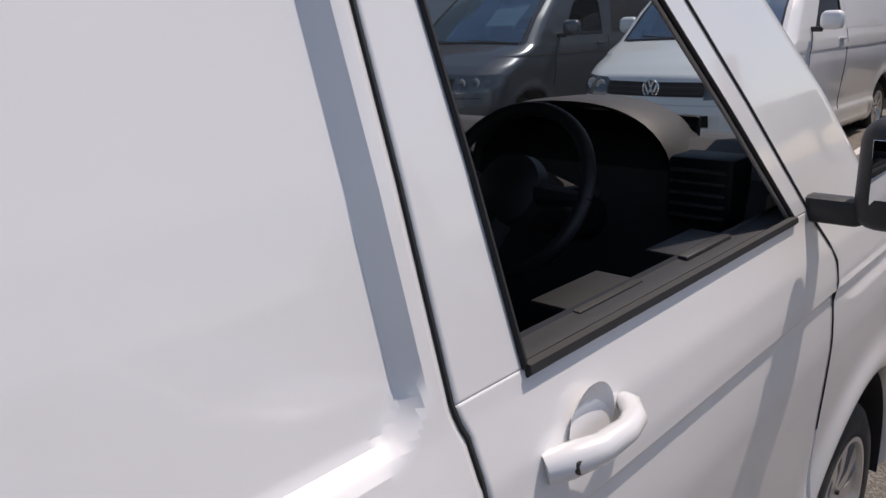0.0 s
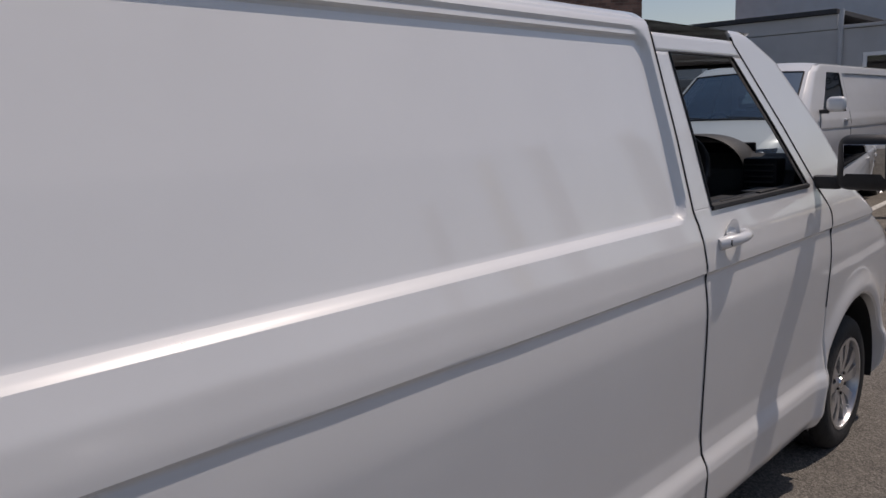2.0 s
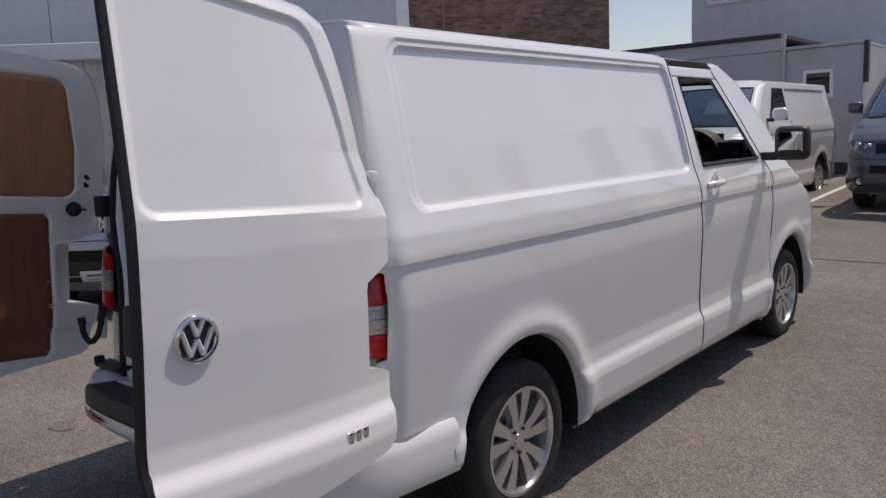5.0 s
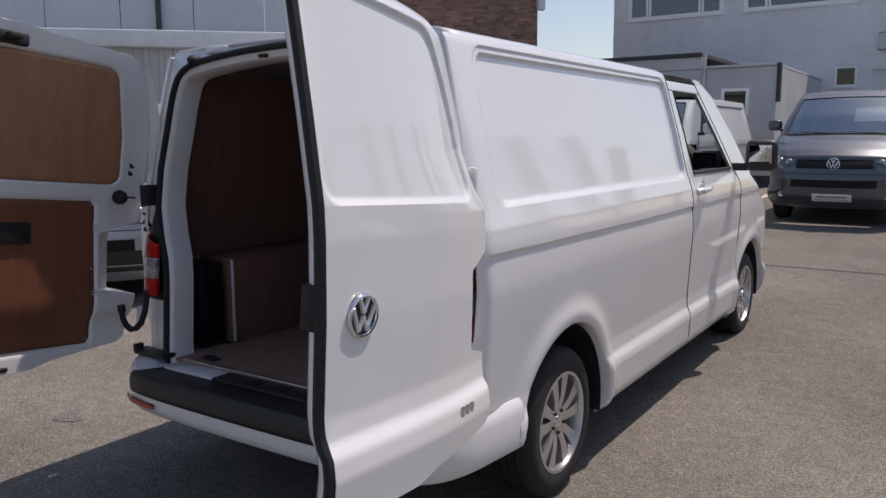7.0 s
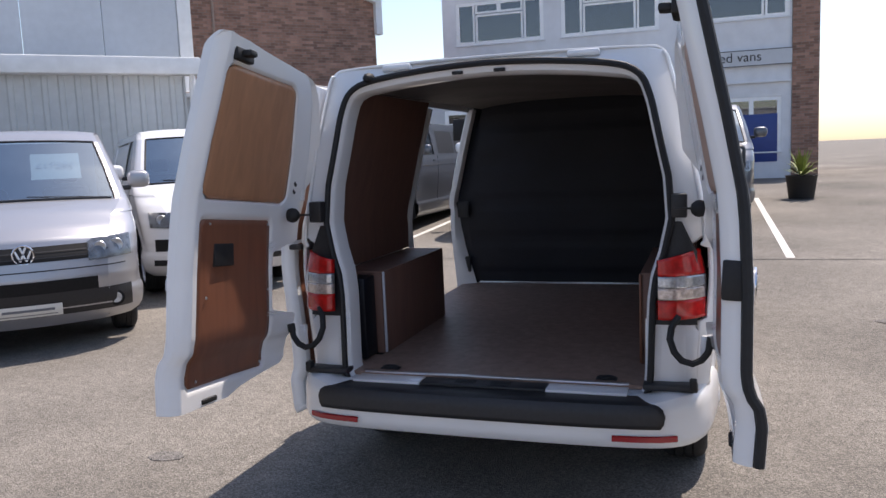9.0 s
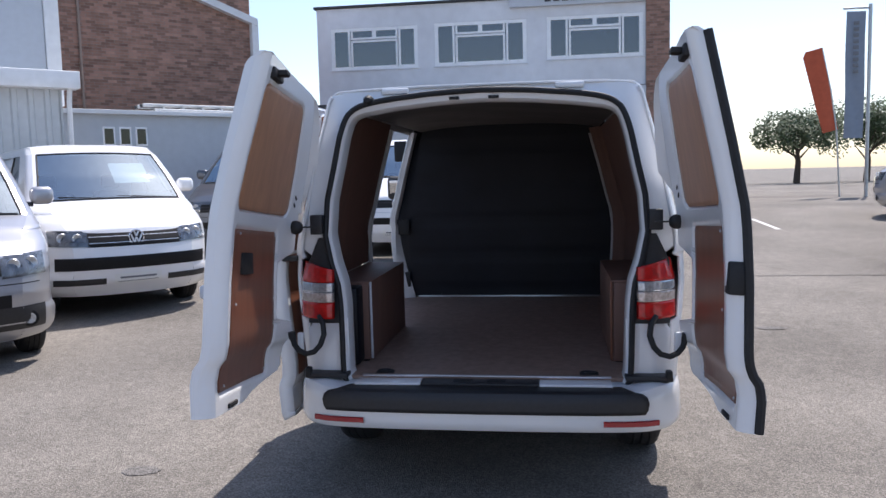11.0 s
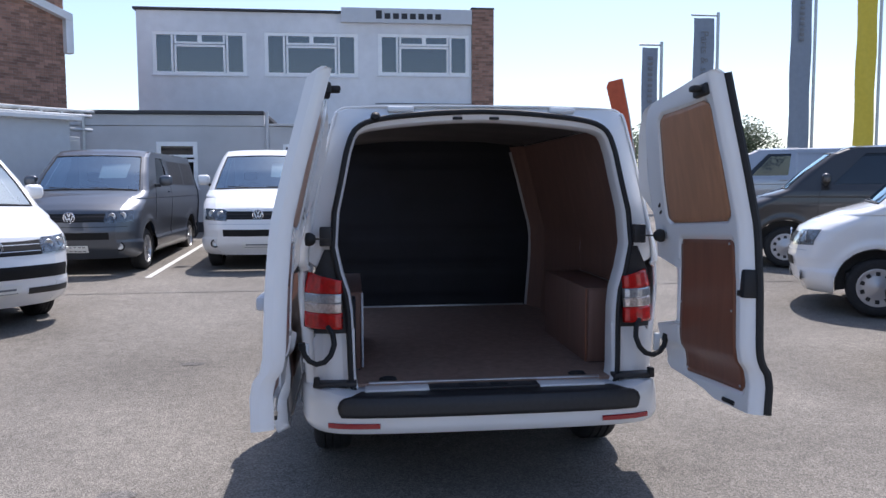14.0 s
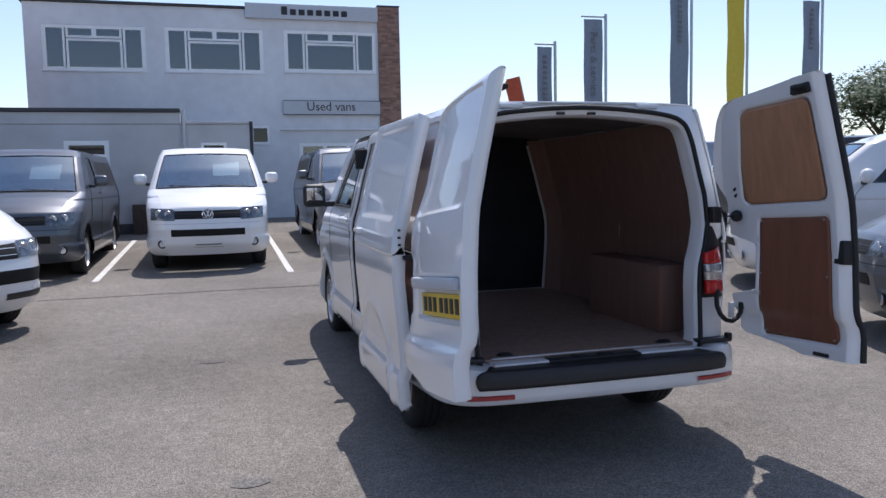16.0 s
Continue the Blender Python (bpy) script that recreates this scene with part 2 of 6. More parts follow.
def rbox(x0, x1, y0, y1, z0, z1, b=0.01, seg=2):
    bm = bmesh.new()
    bmesh.ops.create_cube(bm, size=1.0)
    for v in bm.verts:
        v.co = Vector(((x0 + x1) / 2 + v.co.x * (x1 - x0), (y0 + y1) / 2 + v.co.y * (y1 - y0), (z0 + z1) / 2 + v.co.z * (z1 - z0)))
    if b:
        bmesh.ops.bevel(bm, geom=bm.edges[:], offset=min(b, 0.45 * min(abs(x1 - x0), abs(y1 - y0), abs(z1 - z0))), segments=seg, profile=0.5, affect="EDGES")
    bm.verts.index_update()
    vf = [tuple(v.co) for v in bm.verts], [tuple(v.index for v in f.verts) for f in bm.faces]
    bm.free()
    return vf


def tube(pts, r, n=8, cap=True):
    """A round tube along points; r is one radius or one for each point."""
    pts = [Vector(p) for p in pts]
    rs = r if isinstance(r, (list, tuple)) else [r] * len(pts)
    rings, up = [], None
    for i, p in enumerate(pts):
        d = (pts[min(i + 1, len(pts) - 1)] - pts[max(i - 1, 0)]).normalized()
        if up is None:
            up = d.orthogonal().normalized()
        a = (up - d * up.dot(d)).normalized()
        up, b = a, d.cross(a)
        rings.append([p + rs[i] * (math.cos(t) * a + math.sin(t) * b) for t in np.linspace(0, 2 * math.pi, n, endpoint=False)])
    v, f = sheet(rings, close=True)
    f = list(f)
    if cap:
        f += [tuple(range(n))[::-1], tuple(range(len(v) - n, len(v)))]
    return v, f


def lathe(prof, n, origin, axis="x", sign=1.0):
    """Turns (radius, along) about an axis through origin."""
    rings = []
    for r, h in prof:
        ring = []
        for t in np.linspace(0, 2 * math.pi, n, endpoint=False):
            c, s = r * math.cos(t), r * math.sin(t)
            q = {"x": (h * sign, c, s), "y": (c, h * sign, s), "z": (c, s, h * sign)}[axis]
            ring.append(tuple(np.add(origin, q)))
        rings.append(ring)
    return sheet(rings, close=True)


def moved(vf, m):
    """Verts and faces with the verts put through a matrix."""
    return [tuple(m @ Vector(p)) for p in vf[0]], vf[1]


def mirrored(vf):
    return [(-p[0], p[1], p[2]) for p in vf[0]], [tuple(q)[::-1] for q in vf[1]]


def prism(poly, y0, y1, axis="y"):
    """A closed polygon of (a, b) drawn out from y0 to y1 along an axis."""
    n = len(poly)
    put = {"y": lambda a, b, h: (a, h, b), "x": lambda a, b, h: (h, a, b), "z": lambda a, b, h: (a, b, h)}[axis]
    vs = [put(a, b, y0) for a, b in poly] + [put(a, b, y1) for a, b in poly]
    fs = [tuple(range(n)), tuple(range(2 * n - 1, n - 1, -1))] + [(i, i + n, (i + 1) % n + n, (i + 1) % n) for i in range(n)]
    return vs, fs


def thing(name, label, category, m=None, group="", kind=""):
    e = new(name)
    e.empty_display_size = 0.2
    if m is not None:
        e.matrix_world = m
    return tagged(e, label=label, category=category, group=group, kind=kind)


def ground_z(y):
    """The yard is level round the van and climbs gently towards the offices."""
    if y < 2:
        return 0.0
    if y < 5:
        return 0.00633 * (y - 2) ** 2
    return 0.057 + 0.038 * (min(y, 17.0) - 5)


def letters(text, size, material, m, parent, name="lettering", depth=0.006):
    c = bpy.data.curves.new("text_line", "FONT")
    c.body, c.size, c.extrude, c.align_x, c.align_y = text, size, depth, "CENTER", "CENTER"
    tmp = bpy.data.objects.new("text_line", c)
    scene.collection.objects.link(tmp)
    bpy.context.view_layer.update()
    me = bpy.data.meshes.new_from_object(tmp.evaluated_get(bpy.context.evaluated_depsgraph_get()))
    bpy.data.objects.remove(tmp)
    me.materials.clear()
    me.materials.append(material)
    ob = new(name, me)
    ob.parent = parent
    ob.matrix_basis = m
    return ob


# ---- ground ----
def build_ground():
    ys = np.r_[-400, -150, -60, -25, np.arange(-12, 30, 0.5), 40, 70, 150, 400, 900]
    xs = np.r_[-400, -150, -60, -30, np.arange(-16, 17, 2.0), 30, 60, 150, 400]
    P = np.array([[(x, y, ground_z(y)) for x in xs] for y in ys])
    g = link("ground", sheet(P, flip=False), ASPHALT)
    return tagged(g, label="pale worn asphalt yard with a fine stone grain", category="ground", kind="structure")


ground = build_ground()


# ---- wheels ----
def wheel(parent, at, side, style="alloy", name="wheel"):
    """A road wheel with its axle along x; side is +1 where the outer face looks to +x."""
    w = new(name)
    w.parent = parent
    w.location = at
    R, W = 0.336, 0.215
    tp = [(0.222, -W / 2 + 0.01), (0.235, -W / 2), (0.285, -W / 2 - 0.004), (0.318, -W / 2 + 0.012), (0.333, -W / 2 + 0.035), (R, -0.05), (R, -0.048), (R - 0.008, -0.046), (R - 0.008, -0.040), (R, -0.038), (R, -0.004), (R - 0.008, -0.002), (R - 0.008, 0.004), (R, 0.006), (R, 0.038), (R - 0.008, 0.040), (R - 0.008, 0.046), (R, 0.048),
          (0.333, W / 2 - 0.035), (0.318, W / 2 - 0.012), (0.285, W / 2 + 0.004), (0.235, W / 2), (0.222, W / 2 - 0.01)]
    link("tyre", lathe(tp, 64, (0, 0, 0), "x", side), TYRE, w, "black rubber tyre")
    face = W / 2 - 0.012
    if style == "alloy":
        link("rim_barrel", lathe([(0.226, face), (0.228, face + 0.012), (0.214, face + 0.012), (0.208, face - 0.01), (0.195, 0.0), (0.19, -0.08)], 48, (0, 0, 0), "x", side), ALLOY, w, "silver alloy rim lip")
        link("brake_disc", lathe([(0.0, 0.005), (0.15, 0.005), (0.15, -0.02), (0.0, -0.02)], 32, (0, 0, 0), "x", side), STEEL, w, "dull steel brake disc")
        sp = []
        for k in range(5):
            for off in (-15, 15):
                a = radians(72 * k + off + 18)
                poly = [(0.03, -0.018), (0.12, -0.021), (0.212, -0.033), (0.212, 0.033), (0.12, 0.021), (0.03, 0.018)]
                v, f = prism([(r, t) for r, t in poly], face - 0.035, face - 0.004, "x")
                v = [(p[0] * side - (0.012 * side if abs(p[1]) < 0.06 else 0), p[1], p[2]) for p in v]
                sp.append(moved((v, f), Matrix.Rotation(a, 4, "X")))
        sp.append(lathe([(0.0, face - 0.012), (0.062, face - 0.012), (0.07, face - 0.02), (0.07, face - 0.06)], 32, (0, 0, 0), "x", side))
        link("spokes", sp, ALLOY, w, "silver twin-spoke alloy wheel face", smooth=False)
        for k in range(5):
            a = radians(72 * k + 54)
            link("wheel_bolt", lathe([(0.0, face - 0.004), (0.008, face - 0.004), (0.009, face - 0.03)], 10, (0, 0.052 * math.cos(a), 0.052 * math.sin(a)), "x", side), RUBBER, w)
        link("centre_cap", [lathe([(0.0, face - 0.004), (0.027, face - 0.005), (0.03, face - 0.014)], 24, (0, 0, 0), "x", side)], CHROME, w, "chrome centre cap")
    else:
        cover = [lathe([(0.222, face), (0.222, face + 0.008), (0.205, face + 0.012), (0.19, face + 0.006), (0.14, face + 0.016), (0.07, face + 0.02), (0.05, face + 0.028), (0.0, face + 0.03)], 48, (0, 0, 0), "x", side)]
        link("wheel_cover", cover, SILVER, w, "silver plastic wheel cover")
        for k in range(10):
            a = radians(36 * k)
            link("cover_slot", moved(rbox(face * side + (0.006 if side > 0 else -0.016), face * side + (0.016 if side > 0 else -0.006), -0.024, 0.024, 0.132, 0.186, 0.008), Matrix.Rotation(a, 4, "X")), RUBBER, w, "dark cooling slot")
    return w


# ---- the white van ----
PZ, PX = zip(*[(0.24, 0.86), (0.28, 0.912), (0.33, 0.936), (0.465, 0.946), (0.495, 0.942), (0.535, 0.925), (0.60, 0.922), (0.8, 0.938), (0.95, 0.950), (1.03, 0.955), (1.06, 0.955), (1.10, 0.953), (1.158, 0.9485),
              (1.164, 0.950), (1.172, 0.957), (1.20, 0.956), (1.27, 0.946), (1.345, 0.923), (1.60, 0.860), (1.90, 0.777), (1.935, 0.767), (1.95, 0.760), (1.968, 0.748)])
AXLES, HUB_Z, ARCH_R = (0.97, 4.37), 0.335, 0.455
NOSE_Z, NOSE_Y = zip(*[(0.24, 5.08), (0.40, 5.20), (0.65, 5.25), (0.85, 5.21), (0.98, 5.13), (1.07, 4.98), (1.19, 4.70), (1.29, 4.38), (1.58, 4.08), (1.86, 3.72), (1.965, 3.45)])


def prof(z):
    return np.interp(z, PZ, PX)


def shut_line(z):
    return np.interp(z, (0.24, 0.50, 1.165, 1.33, 1.36, 1.92), (2.757, 2.748, 2.687, 2.672, 2.660, 2.645))


def door_front(z):
    return np.interp(z, (0.24, 0.6, 1.165, 1.24, 1.92), (3.93, 3.92, 3.884, 3.88, 3.25))


def rear_seam(z):
    return np.interp(z, (0.24, 0.862, 0.872, 1.158, 1.17, 1.95), (0.18, 0.176, 0.203, 0.207, 0.18, 0.255))


def rr_depth(y, z, y0, y1, z0, z1, r, depth, edge, edge_z=None):
    """How deep a pressed panel with rounded corners is sunk at (y, z)."""
    dy = np.abs(y - (y0 + y1) / 2) - (y1 - y0) / 2 + r
    dz = np.abs(z - (z0 + z1) / 2) - (z1 - z0) / 2 + r
    d = np.hypot(np.maximum(dy, 0), np.maximum(dz, 0)) + np.minimum(np.maximum(dy, dz), 0) - r
    t = np.clip(-d / (edge if edge_z is None else edge + (edge_z - edge) * np.clip((dz - dy) / r, 0, 1)), 0, 1)
    return depth * t


def corner(z):
    """How far the front corner is rounded in, and over what length, at height z."""
    return np.interp(z, (0.24, 0.95, 1.15, 1.30, 1.97), (0.28, 0.28, 0.22, 0.07, 0.05)), np.interp(z, (0.24, 0.95, 1.15, 1.30, 1.97), (0.42, 0.42, 0.36, 0.16, 0.12))


def skin_x(y, z, panel=None):
    x = prof(z - 0.012 * np.clip((1.7 - y) / 1.5, 0, 1) * np.exp(-((z - 1.17) / 0.07) ** 2)) + 0.0 * y
    if panel:
        a, b = panel
        y0, y1 = a + 0.09 * (z - 1.345), b - 0.02 * (z - 1.345)
        x = x - rr_depth(y, z, y0, y1, 1.337, 1.938, 0.085, 0.008, 0.012) - rr_depth(y, z, y0 + 0.038, y1 - 0.006, 1.348, 1.912, 0.06, 0.016, 0.017, 0.011)
    for yc in AXLES:
        r = np.hypot(y - yc, z - HUB_Z)
        x = x + 0.020 * np.exp(-((r - 0.487) / 0.055) ** 2) * (z > 0.2)
    back = np.clip((np.interp(z, NOSE_Z, NOSE_Y) - y) / corner(z)[1], 0, 1)
    x = x - corner(z)[0] * (1 - back) ** 2.4
    return x - 0.075 * np.clip((0.30 - y) / 0.13, 0, 1) ** 3


def z_rows(z0, z1, step=0.012):
    keep = [z for z in (0.465, 0.495, 0.535, 1.150, 1.154, 1.158, 1.161, 1.164, 1.168, 1.172, 1.176, 1.180, 1.184, 1.188, 1.330, 1.337, 1.343, 1.349, 1.357, 1.364, 1.371, 1.896, 1.904, 1.912, 1.926, 1.932, 1.938, 1.945, 1.952) if z0 < z < z1]
    fill = [z for z in np.linspace(z0, z1, max(2, int((z1 - z0) / step))) if all(abs(z - k) > 0.005 for k in keep) or z in (z0, z1)]
    return np.array(sorted(fill + keep))


def skin(lo, hi, z0, z1, panel=None, n=40, arches=True, step=0.012):
    """A piece of the right flank between two edge lines, with the wheel arches cut out."""
    zs = z_rows(z0, z1, step)
    Y = np.array([np.linspace(float(lo(z)), float(hi(z)), n) for z in zs])
    Z = np.repeat(zs[:, None], n, 1)
    dead = np.zeros(Y.shape, bool)
    if arches:
        for yc in AXLES:
            dy, dz = Y - yc, Z - HUB_Z
            r = np.hypot(dy, dz)
            inside = (r < ARCH_R) & (Z > 0.0)
            near = inside & (r > ARCH_R - 1.2 * max(step, 0.01))
            k = np.where(near, ARCH_R / np.maximum(r, 1e-6), 1)
            Y, Z = yc + dy * k, HUB_Z + dz * k
            dead |= inside & ~near
    dead |= (Y < 0.54) & (Z < 0.41) | (Y < 0.465) & (Z < 0.57)
    X = skin_x(Y, Z, panel)
    v, f = sheet(np.stack([X, Y, Z], -1))
    flat = dead.ravel()
    f = [q for q in f if not any(flat[i] for i in q)]
    used = sorted({i for q in f for i in q})
    at = {i: k for k, i in enumerate(used)}
    return v[used], [tuple(at[i] for i in q) for q in f]


def thick(ob, t=0.014):
    s = ob.modifiers.new("thickness", "SOLIDIFY")
    s.thickness, s.offset = t, -1
    return ob


def arch_lip(yc):
    """The rolled edge round a wheel opening and the dark liner behind it."""
    ts = np.linspace(radians(-10), radians(168 if yc < 2 else 194), 60)
    rows = []
    for dr, dx in ((0.004, 0.0), (-0.004, -0.006), (-0.010, -0.03), (-0.012, -0.06)):
        y, z = yc + (ARCH_R + dr) * np.cos(ts), HUB_Z + (ARCH_R + dr) * np.sin(ts)
        rows.append(np.stack([skin_x(yc + ARCH_R * np.cos(ts), np.maximum(HUB_Z + ARCH_R * np.sin(ts), 0.25)) + dx, y, z], -1))
    lip = sheet(np.array(rows), flip=False)
    liner = [np.stack([np.full(60, x), yc + r * np.cos(ts), HUB_Z + r * np.sin(ts)], -1) for x, r in ((0.905, 0.440), (0.66, 0.445), (0.645, 0.30), (0.64, 0.02))]
    return lip, sheet(np.array(liner), flip=False)


# roof, windscreen and bonnet follow one outline from nose to tail
NOSE_LINE = list(zip(NOSE_Y, NOSE_Z))[:8]
ROOF_LINE = [(3.72, 1.86), (3.58, 1.92), (3.45, 1.965), (3.2, 1.982), (2.6, 1.992)]


def top(points, n=33):
    rows = []
    for y, z in points:
        zz = min(z, 1.965)
        xe = float(skin_x(np.float64(np.interp(zz, NOSE_Z, NOSE_Y)) if y > 3.45 else np.float64(2.0), np.float64(zz)))
        row = []
        for s in np.linspace(-1, 1, n):
            b = 1 - s * s
            row.append((xe * s, y + (0.10 * b if z < 1.9 else 0), zz + (z - zz + 0.035) * (1 - abs(s) ** 3.5) if z > 1.9 else z + 0.02 * b * (z > 0.95)))
        rows.append(row)
    return rows


def dense(points, k=5):
    p = np.array(points)
    t = np.arange(len(p))
    u = np.linspace(0, len(p) - 1, (len(p) - 1) * k + 1)
    return list(zip(np.interp(u, t, p[:, 0]), np.interp(u, t, p[:, 1])))


def front_sheets(van, paint, screen):
    link("bonnet_and_nose", sheet(np.array(top(dense(NOSE_LINE)))), paint, van)
    ws = np.array(top(dense([(4.38, 1.29), (4.08, 1.58), (3.72, 1.86)], 6)))
    link("windscreen", sheet(ws[:, 1:-1], flip=True), screen, van, "clear windscreen").visible_shadow = False
    for cols, edge in ((slice(0, 2), 1), (slice(-2, None), -2)):
        link("screen_pillar", sheet(ws[:, cols]), paint, van)
        link("screen_rubber", tube(ws[:, edge], 0.011, 6), RUBBER, van, "black screen rubber")
    link("screen_rubber", tube(ws[-1, 1:-1], 0.012, 6), RUBBER, van, "black screen rubber")
    link("windscreen_header", sheet(np.array(top(dense(ROOF_LINE, 3)))), paint, van)
    link("cowl_panel", tube([(x, 4.38 + 0.10 * (1 - (x / 0.85) ** 2), 1.298 + 0.02 * (1 - (x / 0.85) ** 2)) for x in np.linspace(-0.78, 0.78, 21)], 0.013, 6), PLASTIC, van, "black scuttle strip")
    for x0, x1 in ((-0.62, -0.05), (0.02, 0.60)):
        pts = [(x, 4.365 + 0.10 * (1 - (x / 0.85) ** 2) - 0.04 * (x - x0), 1.317 + 0.05 * (x - x0)) for x in np.linspace(x0, x1, 8)]
        link("wiper", tube(pts, 0.006, 6), RUBBER, van, "black wiper")


def build_van():
    van = thing("panel_van", "white panel van with rear doors and side door open", "van")
    body = link("body_side", skin(rear_seam, lambda z: shut_line(z) - 0.003, 0.24, 1.965, (0.35, 2.632), n=300), WHITE, van, "white pressed steel side panel", sharp=22)
    thick(body)
    # left flank behind the side opening, and the pillar before it
    lside = mirrored(skin(rear_seam, lambda z: 1.52 - 0.05 * (z - 1.2), 0.24, 1.965, (0.35, 1.50), n=120))
    pillar = mirrored(skin(lambda z: shut_line(z) - 0.10, lambda z: shut_line(z) - 0.004, 0.24, 1.965, None, n=8))
    sill_l = mirrored(skin(lambda z: 1.52, lambda z: shut_line(z) - 0.09, 0.24, 0.52, None, n=30))
    rail_l = mirrored(skin(lambda z: 1.48, lambda z: shut_line(z) - 0.09, 1.885, 1.965, None, n=30))
    thick(link("body_side", [lside, pillar, sill_l, rail_l], WHITE, van, "white side panel with the side opening"))
    for y in AXLES:
        lip, liner = arch_lip(y)
        for s in (1, -1):
            link("arch_lip", lip if s > 0 else mirrored(lip), WHITE, van)
            link("arch_liner", liner if s > 0 else mirrored(liner), PLASTIC, van, "black wheel arch liner")
    # wings and the pillar of the windscreen
    wing = skin(lambda z: door_front(z) + 0.004, lambda z: np.interp(z, NOSE_Z, NOSE_Y), 0.24, 1.965, None, n=90)
    for s in (1, -1):
        thick(link("front_wing", wing if s > 0 else mirrored(wing), WHITE, van))
        rep = rbox(0.944, 0.952, 3.985, 4.035, 1.030, 1.062, 0.004)
        link("side_repeater", rep if s > 0 else mirrored(rep), LENS_CLEAR, van, "small clear side repeater")
    front_sheets(van, WHITE, GLASS_CLEAR)
    rs = [(y, 1.985 - 0.0) for y in np.linspace(2.6, 0.30, 40)]
    roof_rows = []
    for y, z in rs:
        row = []
        for s in np.sin(np.linspace(-math.pi / 2, math.pi / 2, 81)):
            x = 0.750 * s
            rib = 0.010 * (0.5 - 0.5 * math.cos(np.clip((abs(x) % 0.235) / 0.235, 0, 1) * 2 * math.pi)) if 0.42 < y < 2.4 and abs(x) < 0.60 else 0
            row.append((x, y + 0.03 * s * s - (0.05 if y < 0.32 else 0), 1.962 + 0.024 * min(1, (1 - abs(s)) / 0.05) ** 0.6 + 0.014 * (1 - abs(s) ** 3.5) - rib))
        roof_rows.append(row)
    thick(link("roof", sheet(np.array(roof_rows), flip=True), WHITE, van, "white ribbed steel roof"), 0.012)
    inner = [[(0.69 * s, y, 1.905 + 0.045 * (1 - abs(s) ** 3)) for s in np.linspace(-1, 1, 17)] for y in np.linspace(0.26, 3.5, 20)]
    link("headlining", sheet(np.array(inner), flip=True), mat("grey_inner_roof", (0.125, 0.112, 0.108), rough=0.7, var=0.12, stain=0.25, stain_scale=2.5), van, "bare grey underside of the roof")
    link("underbody", rbox(-0.62, 0.62, 0.70, 5.0, 0.24, 0.32, 0.02), PLASTIC, van)
    for s in (1, -1):
        x0, x1 = sorted((s * 0.62, s * 0.90))
        link("sill_box", rbox(x0, x1, 1.46, 3.88, 0.26, 0.34, 0.01), PLASTIC, van)
    build_rear(van)
    build_inside(van)
    build_cab(van)
    for y, s in ((AXLES[0], 1), (AXLES[0], -1), (AXLES[1], 1), (AXLES[1], -1)):
        wheel(van, (0.80 * s, y, HUB_Z), s)
    return van


# openings of the tail: half widths by height
IN_Z, IN_X = zip(*[(0.530, 0.575), (0.542, 0.635), (0.60, 0.658), (0.66, 0.662), (0.8, 0.666), (0.95, 0.672), (1.05, 0.685), (1.15, 0.718), (1.28, 0.746), (1.45, 0.735), (1.60, 0.702), (1.75, 0.672), (1.82, 0.65), (1.86, 0.628), (1.885, 0.58), (1.90, 0.51)])


def tail_y(z):
    return 0.10 + 0.13 * (z - 0.57) / 1.35


def opening(extra=0.0, n=60):
    """The edge of the tail opening from the left sill up and over to the right sill, moved out by extra."""
    half = [(x, z) for z, x in zip(IN_Z, IN_X)] + [(0.42, 1.912), (0.25, 1.928), (0.12, 1.935), (0.0, 1.938)]
    full = [(-x, z) for x, z in half[:-1]] + [half[-1]] + [(x, z) for x, z in half[-2::-1]]
    p = np.array(full)
    # widen along the outward normal
    d = np.gradient(p, axis=0)
    nrm = np.stack([-d[:, 1], d[:, 0]], -1)
    nrm /= np.linalg.norm(nrm, axis=1)[:, None]
    q = p + nrm * extra
    s = np.r_[0, np.cumsum(np.hypot(*np.diff(q, axis=0).T))]
    t = np.linspace(0, s[-1], n)
    return np.stack([np.interp(t, s, q[:, 0]), np.interp(t, s, q[:, 1])], -1)


LAMP_X, LAMP_Y = (0.715, 0.722, 0.745, 0.79, 0.83, 0.865, 0.889, 0.905, 0.914), (-0.021, -0.040, -0.046, -0.040, -0.021, 0.006, 0.033, 0.058, 0.078)


